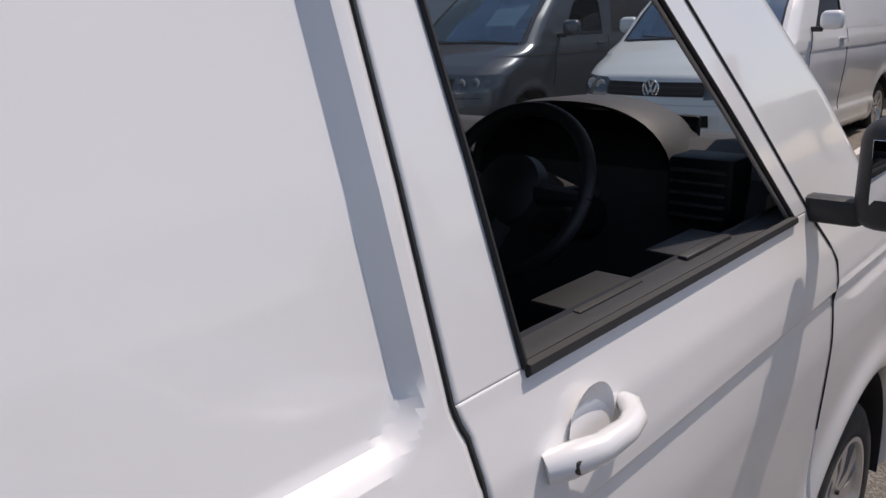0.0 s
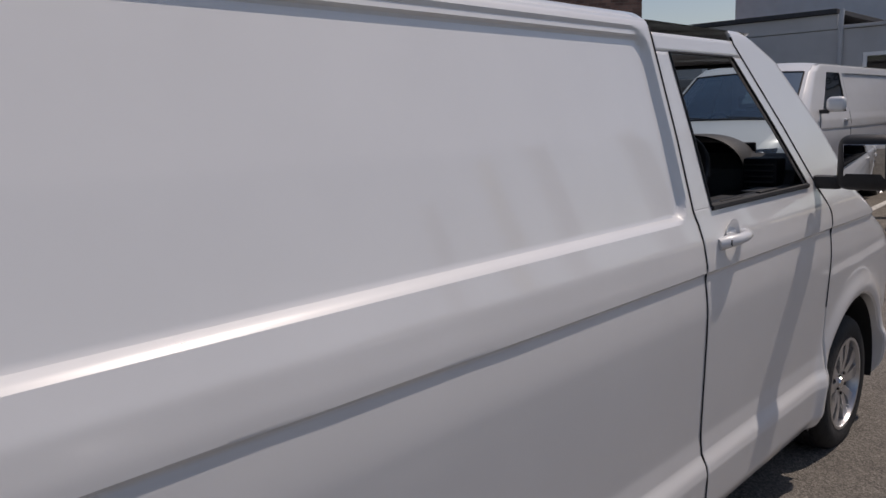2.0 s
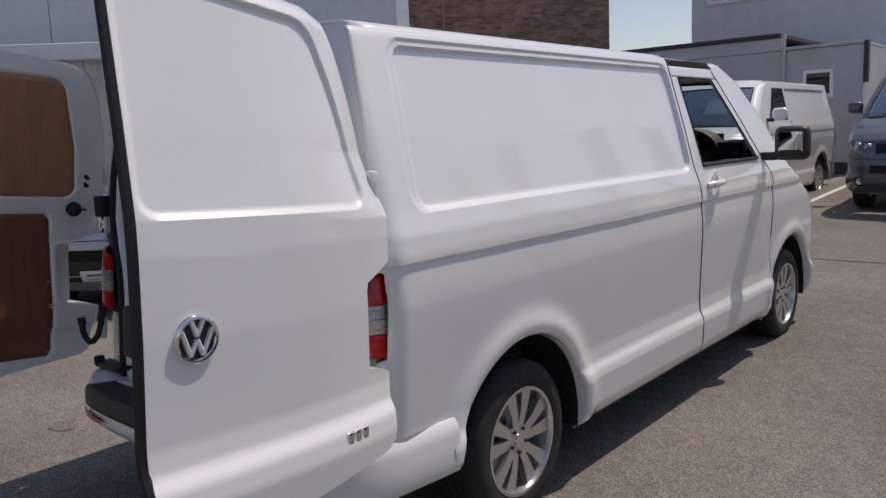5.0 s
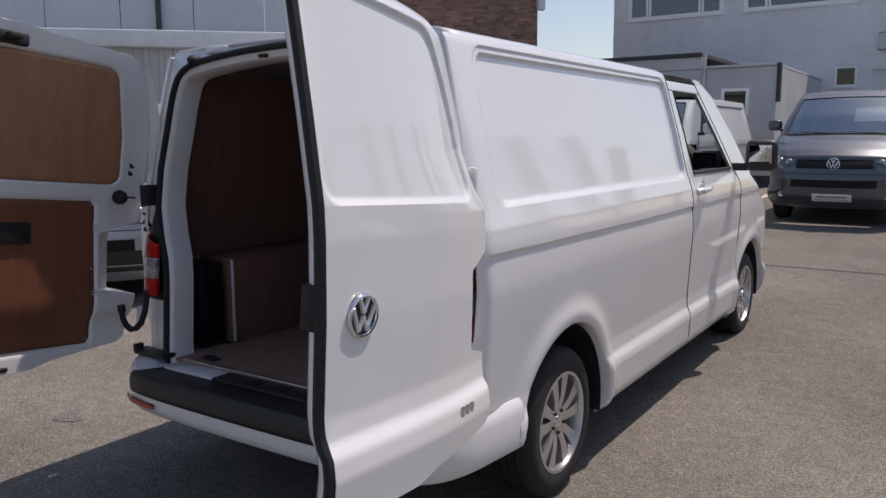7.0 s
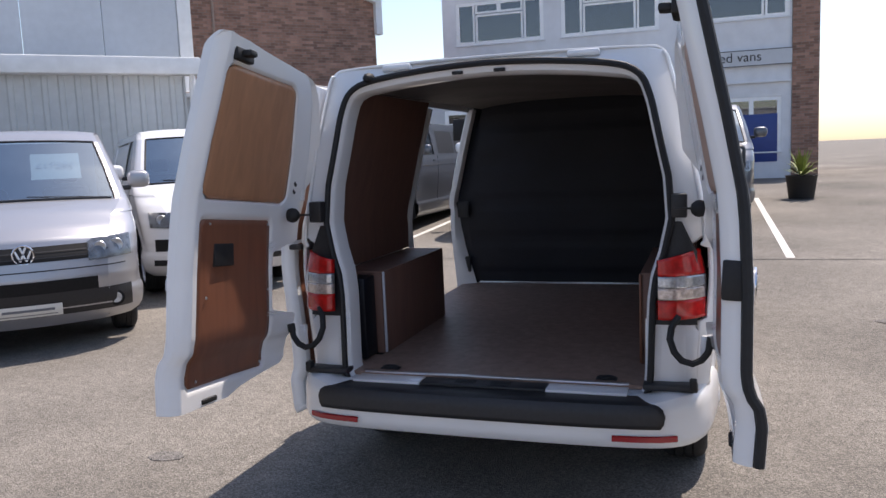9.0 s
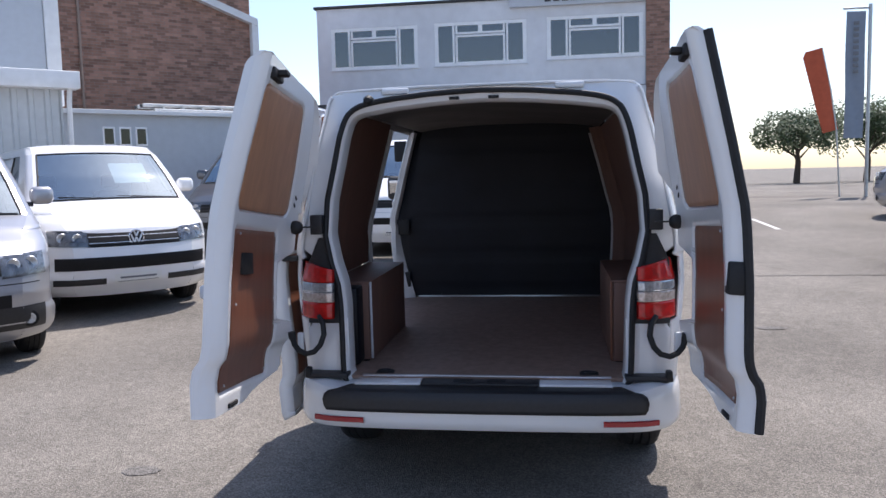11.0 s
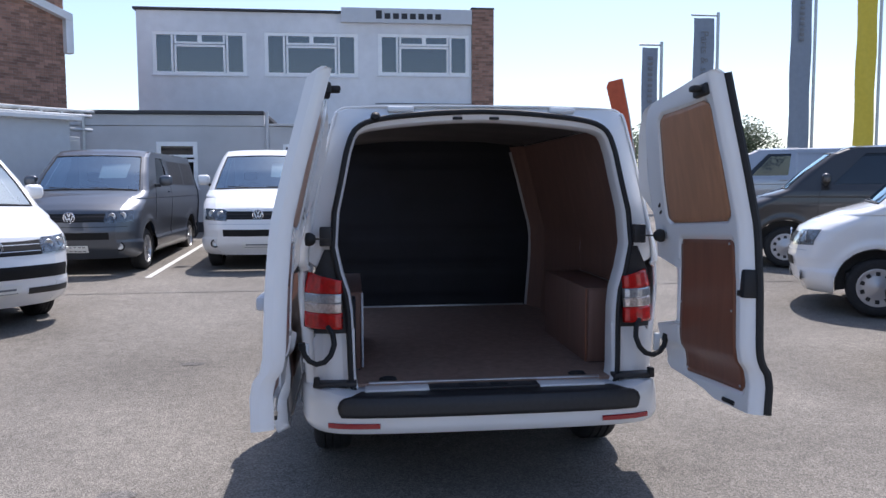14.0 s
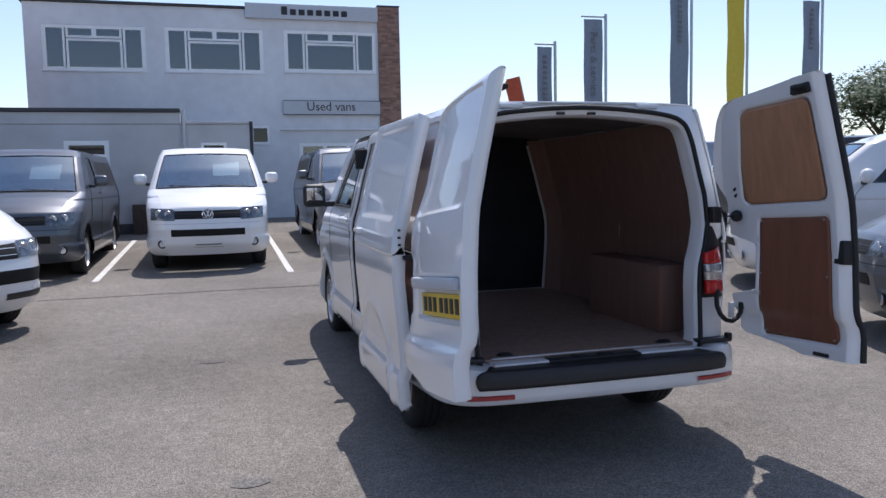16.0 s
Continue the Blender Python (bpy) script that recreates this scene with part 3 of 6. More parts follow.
def build_rear(van):
    # inner jamb, weather seal and pillar face
    n = 121
    a, b, c = opening(0.002, n), opening(0.017, n), opening(0.041, n)
    # the header lip hangs a little lower than the side lips stand in
    a[:, 1] -= 0.024 * np.clip((a[:, 1] - 1.84) / 0.06, 0, 1)
    edge = np.array([(0.800, 1.80), (0.785, 1.86), (0.774, 1.90), (0.764, 1.945), (0.750, 1.966), (0.735, 1.980), (0.70, 1.985), (0.55, 1.992), (0.40, 1.996)])
    edge_turn = np.arctan2(edge[:, 1] - 1.75, edge[:, 0] - 0.40)
    o = []
    for x, z in c:
        zz = min(max(z, 0.52), 1.965)
        xo = float(skin_x(np.float64(rear_seam(zz)), np.float64(zz))) + 0.002
        if z > 1.80:
            # up the corner of the body, then along under the roof
            turn = math.atan2(z - 1.75, abs(x) - 0.40)
            if abs(x) > 0.40:
                o.append((np.sign(x) * np.interp(turn, edge_turn, edge[:, 0]), np.interp(turn, edge_turn, edge[:, 1])))
            else:
                o.append((x, 1.996))
        else:
            o.append((np.sign(x) * (min(xo, 0.85) if 0.85 < z < 1.18 else xo), z))
    o = np.array(o)

    def ring(p, dy):
        return np.stack([p[:, 0], tail_y(p[:, 1]) + dy, p[:, 1]], -1)

    jamb = sheet(np.stack([ring(a, 0.13), ring(a, 0.035), ring(a + (b - a) * 0.3, 0.018), ring(b, 0.008)]), flip=True)
    link("door_jamb", jamb, WHITE, van, "bare pale jamb round the load opening")
    mid = c + (o - c) * 0.35
    face = sheet(np.stack([ring(c, 0.012), ring(mid, 0.03), ring(mid + (o - mid) * 0.8, 0.035), ring(o, 0.05)]), flip=True)
    link("rear_surround", face, WHITE, van, "white door pillars and roof header")
    link("weather_seal", tube(ring(b + (c - b) * 0.45, -0.002), 0.0140, 8), RUBBER, van, "black rubber weather seal")
    for x in (-0.13, 0.06):
        link("latch_slot", rbox(x - 0.025, x + 0.025, tail_y(1.92) + 0.004, tail_y(1.92) + 0.03, 1.925, 1.939, 0.003), RUBBER, van, "black latch slot")
    for x in (-0.42, 0.42):
        link("roof_bracket", rbox(x - 0.07, x + 0.07, 0.238, 0.30, 1.960, 1.991, 0.012), WHITE, van, "white roof pressing")
    link("roof_bump", lathe([(0.0, -0.028), (0.012, -0.026), (0.022, -0.014), (0.025, 0.0), (0.025, 0.02)], 16, (-0.55, tail_y(1.93) - 0.005, 1.935), "y"), RUBBER, van, "black rubber bump stop")
    for s in (1, -1):
        def m(vf):
            return vf if s > 0 else mirrored(vf)
        # black surround, then the lamp cluster bent round the corner
        sur = []
        for z in np.linspace(0.85, 1.27, 18):
            xi = np.interp(z, IN_Z, IN_X) + 0.028
            xo = 0.872 if z < 1.165 else np.interp(z, (1.165, 1.30), (0.86, 0.80))
            sur.append([(x, tail_y(z) + 0.012 + 0.05 * max(0, (x - 0.80) / 0.12) ** 2, z) for x in np.linspace(xi, xo, 14)])
        link("lamp_surround", m(sheet(np.array(sur), flip=True)), PLASTIC, van, "black plastic lamp surround")

        def lens(z0, z1, material, label, proud=0.0):
            P = []
            for k in np.linspace(0, 1, 7):
                row = []
                for x in np.linspace(0.715, 0.914, 26):
                    # the cap slopes up towards the corner
                    zt = z1 + (0.040 * (x - 0.715) / 0.203 if z1 > 1.1 else 0)
                    z = z0 + (zt - z0) * k
                    row.append((x + (0.010 if s < 0 else 0) - 0.008 * (s > 0) * (x - 0.715) / 0.203 - 0.02 * max(0, (z - 1.05) / 0.1) * (x - 0.715) / 0.203, tail_y(z) + np.interp(x, LAMP_X, LAMP_Y) - proud, z))
                P.append(row)
            ob = link("tail_lamp", m(sheet(np.array(P))), material, van, label)
            return thick(ob, 0.02)

        lens(1.055, 1.118, LENS_RED, "glossy red upper lamp lens")
        lens(1.008, 1.053, LENS_CLEAR, "clear reversing lamp lens", 0.002)
        lens(0.960, 1.006, LENS_PEACH, "pale peach indicator lens", 0.002)
        lens(0.880, 0.958, LENS_RED, "glossy red lower lamp lens")
        # lower quarter, its dark groove, hose of the lamp wiring, check strap
        q = [[(x, tail_y(z) + 0.02 + 0.05 * max(0, (x - 0.78) / 0.09) ** 2, z) for x in np.linspace(0.668, 0.868, 14)] for z in np.linspace(0.60, 0.872, 8)]
        link("rear_quarter", m(sheet(np.array(q), flip=True)), WHITE, van)
        link("bumper_groove", m(rbox(0.66, 0.875, 0.06, 0.14, 0.592, 0.618, 0.008)), PLASTIC, van, "black gap above the bumper")
        link("bump_stop", m(rbox(0.842, 0.872, 0.055, 0.10, 0.60, 0.645, 0.008)), RUBBER, van)
        arc = [(0.80, 0.10, 0.895), (0.775, 0.075, 0.855), (0.768, 0.06, 0.81), (0.785, 0.05, 0.76), (0.815, 0.042, 0.728), (0.855, 0.04, 0.718), (0.89, 0.04, 0.735), (0.912, 0.04, 0.765), (0.922, 0.045, 0.80)]
        link("cable_hose", m(tube(arc, 0.014, 8)), RUBBER, van, "black corrugated cable hose")
        link("hose_boot", m(tube([(0.921, 0.045, 0.79), (0.926, 0.045, 0.825)], 0.018, 10)), RUBBER, van)
        link("check_strap", m(rbox(0.79, 0.875, 0.055, 0.063, 1.327, 1.335, 0.002)), PLASTIC, van, "black check strap")
        link("strap_boot", m(lathe([(0.0, -0.03), (0.018, -0.026), (0.030, -0.012), (0.034, 0.004), (0.030, 0.02), (0.0, 0.026)], 18, (0.878, 0.045, 1.331), "x")), RUBBER, van, "round black rubber boot")
        link("strap_bracket", m(rbox(0.775, 0.835, 0.115, 0.17, 1.29, 1.385, 0.006)), PLASTIC, van)
    # sill plates
    for x0, x1, material, lab in ((-0.62, -0.30, WHITE, "white sill plate"), (-0.298, 0.262, PLASTIC, "black sill plate"), (0.264, 0.60, WHITE, "white sill plate")):
        link("sill_plate", rbox(x0, x1, 0.035, 0.15, 0.568, 0.582, 0.004), material, van, lab)
    for x in (-0.10, 0.06):
        link("latch_recess", rbox(x - 0.045, x + 0.045, 0.065, 0.115, 0.579, 0.586, 0.003), RUBBER, van)
    link("sill_face", rbox(-0.72, 0.72, 0.09, 0.17, 0.40, 0.572, 0.01), WHITE_SHADE, van)

    # bumper swept round the tail
    corner_plan = np.array([(0.0, -0.085), (0.3, -0.083), (0.5, -0.077), (0.65, -0.066), (0.74, -0.050), (0.80, -0.025), (0.86, 0.022), (0.905, 0.10), (0.932, 0.20), (0.946, 0.32), (0.957, 0.42), (0.966, 0.516)])
    along = np.r_[0, np.cumsum(np.hypot(*np.diff(corner_plan, axis=0).T))]

    def plan(u):
        k = abs(u) * along[-1]
        # eased through the corners
        x = np.mean([np.interp(np.clip(k + d, 0, along[-1]), along, corner_plan[:, 0]) for d in (-0.04, -0.02, 0, 0.02, 0.04)]) if k > 0.05 else k
        y = np.mean([np.interp(np.clip(k + d, 0, along[-1]), along, corner_plan[:, 1]) for d in (-0.04, -0.02, 0, 0.02, 0.04)])
        return math.copysign(x, u), y

    def bumper_y(x):
        return np.interp(np.abs(x), corner_plan[:, 0], corner_plan[:, 1])

    bar = [(0.12, 0.385), (0.05, 0.385), (0.02, 0.388), (0.008, 0.40), (0.0, 0.43), (0.004, 0.48), (0.006, 0.52), (0.014, 0.555), (0.03, 0.575), (0.06, 0.580), (0.18, 0.582)]
    rows = []
    us = np.linspace(-1, 1, 121)
    pl = np.array([plan(u) for u in us])
    tg = np.gradient(pl, axis=0)
    nr = np.stack([-tg[:, 1], tg[:, 0]], -1)
    nr /= np.linalg.norm(nr, axis=1)[:, None]
    for d, z in bar:
        k = np.clip((np.abs(us) - 0.45) / 0.15, 0, 1)
        zz = z - (0.02 * (1 - k) if z > 0.54 else 0) + (0.012 * k if z > 0.5 else 0)
        q = pl + nr * d
        rows.append(np.stack([q[:, 0], q[:, 1], np.full(121, 0) + zz], -1))
    link("rear_bumper", sheet(np.array(rows), flip=False), WHITE, van, "white painted rear bumper")
    pad = []
    for d, z, w in ((0.125, 0.5715, 0.64), (0.035, 0.570, 0.69), (0.014, 0.566, 0.725), (0.004, 0.552, 0.745), (-0.002, 0.525, 0.755), (-0.004, 0.492, 0.748), (-0.004, 0.474, 0.735)):
        x = np.linspace(-w, w, 61)
        pad.append(np.stack([x, bumper_y(x) - 0.005 + d, np.full(61, z)], -1))
    thick(link("step_pad", sheet(np.array(pad), flip=True), PLASTIC, van, "black textured step pad on the bumper"), 0.006)
    for s in (1, -1):
        x = np.linspace(0.55, 0.80, 16)
        y = bumper_y(x) - 0.009
        P = [np.stack([x, y - p, np.full(16, z)], -1) for p, z in ((-0.004, 0.419), (0.004, 0.423), (0.004, 0.442), (-0.004, 0.446))]
        vf = sheet(np.array(P), flip=True)
        link("bumper_reflector", vf if s > 0 else mirrored(vf), LENS_DARK, van, "dull red bumper reflector")
    for s in (1, -1):
        build_rear_door(van, s)


DH_Z, DH_X = zip(*[(0.574, 0.40), (0.60, 0.50), (0.645, 0.82), (0.67, 0.855), (0.862, 0.870), (0.872, 0.868), (0.900, 0.765), (1.14, 0.755), (1.165, 0.76), (1.218, 0.868), (1.36, 0.870), (1.46, 0.872), (1.52, 0.868), (1.60, 0.858), (1.69, 0.840), (1.78, 0.815), (1.85, 0.792), (1.89, 0.772), (1.93, 0.745), (1.95, 0.722), (1.97, 0.665), (1.98, 0.55), (1.99, 0.38), (2.003, 0.20), (2.01, 0.06)])
DY_Z, DY_Y = zip(*[(0.60, -0.050), (0.70, -0.052), (0.755, -0.040), (0.79, -0.012), (0.85, 0.0), (1.1, 0.012), (1.30, 0.030), (1.385, 0.042), (1.60, 0.095), (1.995, 0.200), (2.02, 0.207)])


def build_rear_door(van, side):
    """A tail door, shaped closed and then swung out on its hinge."""
    angle, axis, pin = (89.4, Vector((-0.002, 0.060, 1.0)), Vector((0.889, 0.170, 1.1))) if side > 0 else (85.5, Vector((-0.050, 0.055, 1.0)), Vector((0.888, 0.214, 1.1)))
    turn = Matrix.Translation(pin) @ Matrix.Rotation(radians(angle), 4, axis) @ Matrix.Translation(-pin)

    def swing(v):
        out = []
        for p in v:
            q = Vector(p)
            if side < 0:
                # this door hangs a little lower
                q.z += -0.018 - 0.012 * max(0.0, 0.75 - q.z) / 0.175 - 0.012 * max(0.0, q.z - 1.6) / 0.4
            q = turn @ q
            out.append((q.x * side, q.y, q.z))
        return out

    def put(name, vf, material, parent, label=""):
        v, f = vf
        return link(name, (swing(v), f if side > 0 else [tuple(q)[::-1] for q in f]), material, parent, label)

    def skin_y(x, z):
        return np.interp(z, DY_Z, DY_Y) + 0.045 * (np.maximum(x, 0) / 0.87) ** 4 + 0.012 * (x / 0.87) ** 2

    def wrap(x, z):
        # the upper part bends further round towards the hinges
        xe = np.interp(z, DH_Z, DH_X)
        zt = np.interp(x, (0.06, 0.20, 0.38, 0.55, 0.665, 0.722), (2.01, 2.003, 1.99, 1.98, 1.97, 1.95))
        rim = np.clip(np.maximum((x - xe + 0.06) / 0.06, (z - zt + 0.06) / 0.06), 0, 1)
        return np.interp(z, (1.36, 1.55), (0, 1)) * (0.048 * (np.maximum(x, 0) / 0.83) ** 5 + 0.048 * rim ** 2)

    zs = np.array(sorted(set(np.round(np.r_[np.arange(0.5755, 1.36, 0.0125), np.arange(1.36, 2.008, 0.0055), DH_Z, 1.385, 1.395, 1.41], 4))))
    n = 150
    free = 0.025 if side > 0 else 0.0
    X = np.array([np.linspace(free, np.interp(z, DH_Z, DH_X), n) for z in zs])
    Z = np.repeat(zs[:, None], n, 1)
    sink = rr_depth(X, Z, 0.03, np.interp(Z, (1.40, 1.53, 1.62, 1.70, 1.77, 1.93), (0.785, 0.757, 0.739, 0.717, 0.694, 0.628)), 1.385, 1.977 - 0.09 * np.clip(X, 0.25, 0.8), 0.06, 0.014, 0.017)
    if side < 0:
        sink = sink + rr_depth(X, Z, 0.02, 0.62, 0.875, 1.09, 0.03, 0.030, 0.02)
    outer = np.stack([X, skin_y(X, Z) + wrap(X, Z) + sink, Z], -1)
    depth = 0.09
    cut = np.repeat(np.interp(zs, (0.872, 0.905, 1.165, 1.218), (1, 0.905, 0.905, 1))[:, None], n, 1)
    XI = free + (X - free) * cut
    edge_in = np.repeat((free + (np.interp(zs, DH_Z, DH_X) - free) * cut[:, 0])[:, None], n, 1)
    inset = np.clip(np.minimum(XI - free, edge_in - XI) / 0.03, 0, 1)
    hole = rr_depth(XI, Z, 0.09 if side > 0 else 0.05, np.interp(Z, (1.3, 1.6, 1.9), (0.745, 0.71, 0.63)), 1.378, 1.912, 0.06, 0.034, 0.024) + rr_depth(XI, Z, 0.06 if side < 0 else 0.09, np.interp(Z, (0.65, 1.31), (0.675, 0.63)), 0.64, 1.318, 0.03, 0.016, 0.015)
    inner = np.stack([XI, np.maximum(skin_y(XI, Z) + 0.035 + (depth - 0.035) * inset ** 0.5 - hole, skin_y(XI, Z) + wrap(XI, Z) + 0.022), Z], -1)
    rim_idx = [(0, j) for j in range(n)] + [(i, n - 1) for i in range(1, len(zs))] + [(len(zs) - 1, j) for j in range(n - 2, -1, -1)] + [(i, 0) for i in range(len(zs) - 2, 0, -1)]
    rim = sheet(np.array([[outer[i] for i in rim_idx], [inner[i] for i in rim_idx]]), close=True, flip=True)
    door = put("rear_door", ([*sheet(outer)[0], *sheet(inner)[0], *rim[0]], sheet(outer)[1] + [tuple(i + len(zs) * n for i in q)[::-1] for q in sheet(inner)[1]] + [tuple(i + 2 * len(zs) * n for i in q) for q in rim[1]]), WHITE, van, "white rear door standing wide open")
    # seal down the free edge
    edge = [(free - 0.002, float(np.interp(z, DY_Z, DY_Y)) + 0.018, z) for z in np.linspace(0.577, 1.998, 50)]
    if side > 0:
        put("edge_seal", tube(edge, 0.017, 8), RUBBER, door, "black rubber edge seal")
    # ply linings
    def lining(x0, hi, z0, z1, r, name):
        zz = np.linspace(z0, z1, 26)
        P = []
        for z in zz:
            cut = r - math.sqrt(max(0, r * r - max(0, r - min(z - z0, z1 - z)) ** 2))
            xs = np.linspace(x0 + cut, float(hi(z)) - cut, 22)
            P.append(np.stack([xs, skin_y(xs, np.full(22, z)) + depth - 0.008, np.full(22, z)], -1))
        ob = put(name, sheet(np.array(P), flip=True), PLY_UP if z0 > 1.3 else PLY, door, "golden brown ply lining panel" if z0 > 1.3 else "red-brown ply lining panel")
        return thick(ob, 0.008)

    lining(0.115 if side > 0 else 0.068, lambda z: np.interp(z, (1.3, 1.6, 1.9), (0.735, 0.70, 0.62)) + 0.012 * (side < 0), 1.388, 1.902, 0.05, "upper_lining")
    lining(0.115 if side > 0 else 0.075, lambda z: np.interp(z, (0.65, 1.31), (0.665, 0.62)), 0.655, 1.308, 0.02, "lower_lining")
    for x, z in ((0.14, 1.29), (0.60, 1.29), (0.14, 0.675), (0.64, 0.675), (0.625, 1.0), (0.135, 1.0)):
        put("screw", lathe([(0.0, 0.004), (0.005, 0.004), (0.006, 0.0)], 8, (x, float(skin_y(np.float64(x), np.float64(z))) + depth - 0.004, z), "y"), STEEL, door)
    yk = float(skin_y(np.float64(0.33), np.float64(1.18)))
    if side < 0:
        put("grab_pocket", rbox(0.185, 0.335, yk + depth - 0.03, yk + depth - 0.003, 1.12, 1.212, 0.004), RUBBER, door, "black recessed grab pocket")
    else:
        put("latch_cover", rbox(0.018, 0.088, yk + 0.012, yk + 0.080, 1.065, 1.185, 0.008), RUBBER, door, "black latch cover across the free edge")
    put("bottom_catch", rbox(0.17, 0.28, -0.01, 0.05, 0.582, 0.602, 0.006), RUBBER, door, "black bottom catch")
    yt = float(skin_y(np.float64(0.2), np.float64(1.93)))
    catch = put("top_catch", rbox(0.07, 0.20, yt + depth - 0.02, yt + depth + 0.02, 1.915, 1.965, 0.010), RUBBER, door, "black top catch")
    put("catch_hook", rbox(0.095, 0.15, yt + depth + 0.018, yt + depth + 0.06, 1.93, 1.955, 0.008), RUBBER, catch)
    for z in (1.445, 1.48):
        put("bolt_hole", lathe([(0.0, 0.003), (0.014, 0.003), (0.015, 0.0)], 12, (0.772, float(skin_y(np.float64(0.772), np.float64(z))) + depth - 0.002, z), "y"), RUBBER, door)
    for z in (1.46, 0.78):
        put("hinge", rbox(pin.x - 0.058, pin.x - 0.026, pin.y - 0.044, pin.y - 0.014, z - 0.058, z + 0.036, 0.008), WHITE, door, "white painted door hinge")
    if side > 0:
        em = (0.157, float(skin_y(np.float64(0.157), np.float64(1.10))), 1.10)
        badge(put, em, 0.062, door)
        for k in range(3):
            x0 = 0.712 - 0.032 * k
            put("badge_bar", rbox(x0 - 0.022, x0, float(skin_y(np.float64(x0), np.float64(0.735))) - 0.006, float(skin_y(np.float64(x0), np.float64(0.735))) + 0.004, 0.718, 0.752, 0.003), CHROME, door, "small chrome badge bar")
    else:
        yo = float(skin_y(np.float64(0.3), np.float64(0.95))) + 0.022
        put("number_plate", rbox(0.05, 0.57, yo - 0.006, yo + 0.004, 0.90, 1.01, 0.004), PLATE_Y, door, "yellow rear number plate")
        for k in range(7):
            x = 0.10 + 0.066 * k + (0.02 if k > 3 else 0)
            put("plate_bar", rbox(x - 0.022, x + 0.022, yo - 0.009, yo - 0.004, 0.92, 0.99, 0.002), INK, door)
        put("door_pull", rbox(0.03, 0.60, yo - 0.05, yo - 0.005, 1.03, 1.085, 0.012), SIGN, door, "grey pull bar above the plate")


def badge(put, at, r, parent):
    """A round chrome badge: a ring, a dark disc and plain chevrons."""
    x, y, z = at
    put("badge_ring", tube([(x + (r - 0.008) * math.cos(t), y - 0.006, z + (r - 0.008) * math.sin(t)) for t in np.linspace(0, 2 * math.pi, 37)], r * 0.10, 8, cap=False), CHROME, parent, "round chrome badge ring")
    put("badge_disc", lathe([(0.0, -0.003), (r - 0.008, -0.003), (r - 0.004, 0.006)], 36, at, "y"), INK, parent, "dark badge disc")
    bars = []
    for sx in (-1, 1):
        for (ax, az), (bx, bz) in (((0.75, 0.45), (0.30, -0.70)), ((0.30, -0.70), (0.0, 0.0)), ((0.30, 0.85), (0.0, 0.15))):
            p0, p1 = Vector((x + sx * ax * r * 0.9, y - 0.006, z + az * r * 0.9)), Vector((x + sx * bx * r * 0.9, y - 0.006, z + bz * r * 0.9))
            bars.append(tube([p0, p1], r * 0.11, 6))
    for b in bars:
        put("badge_chevron", b, BRIGHT, parent)


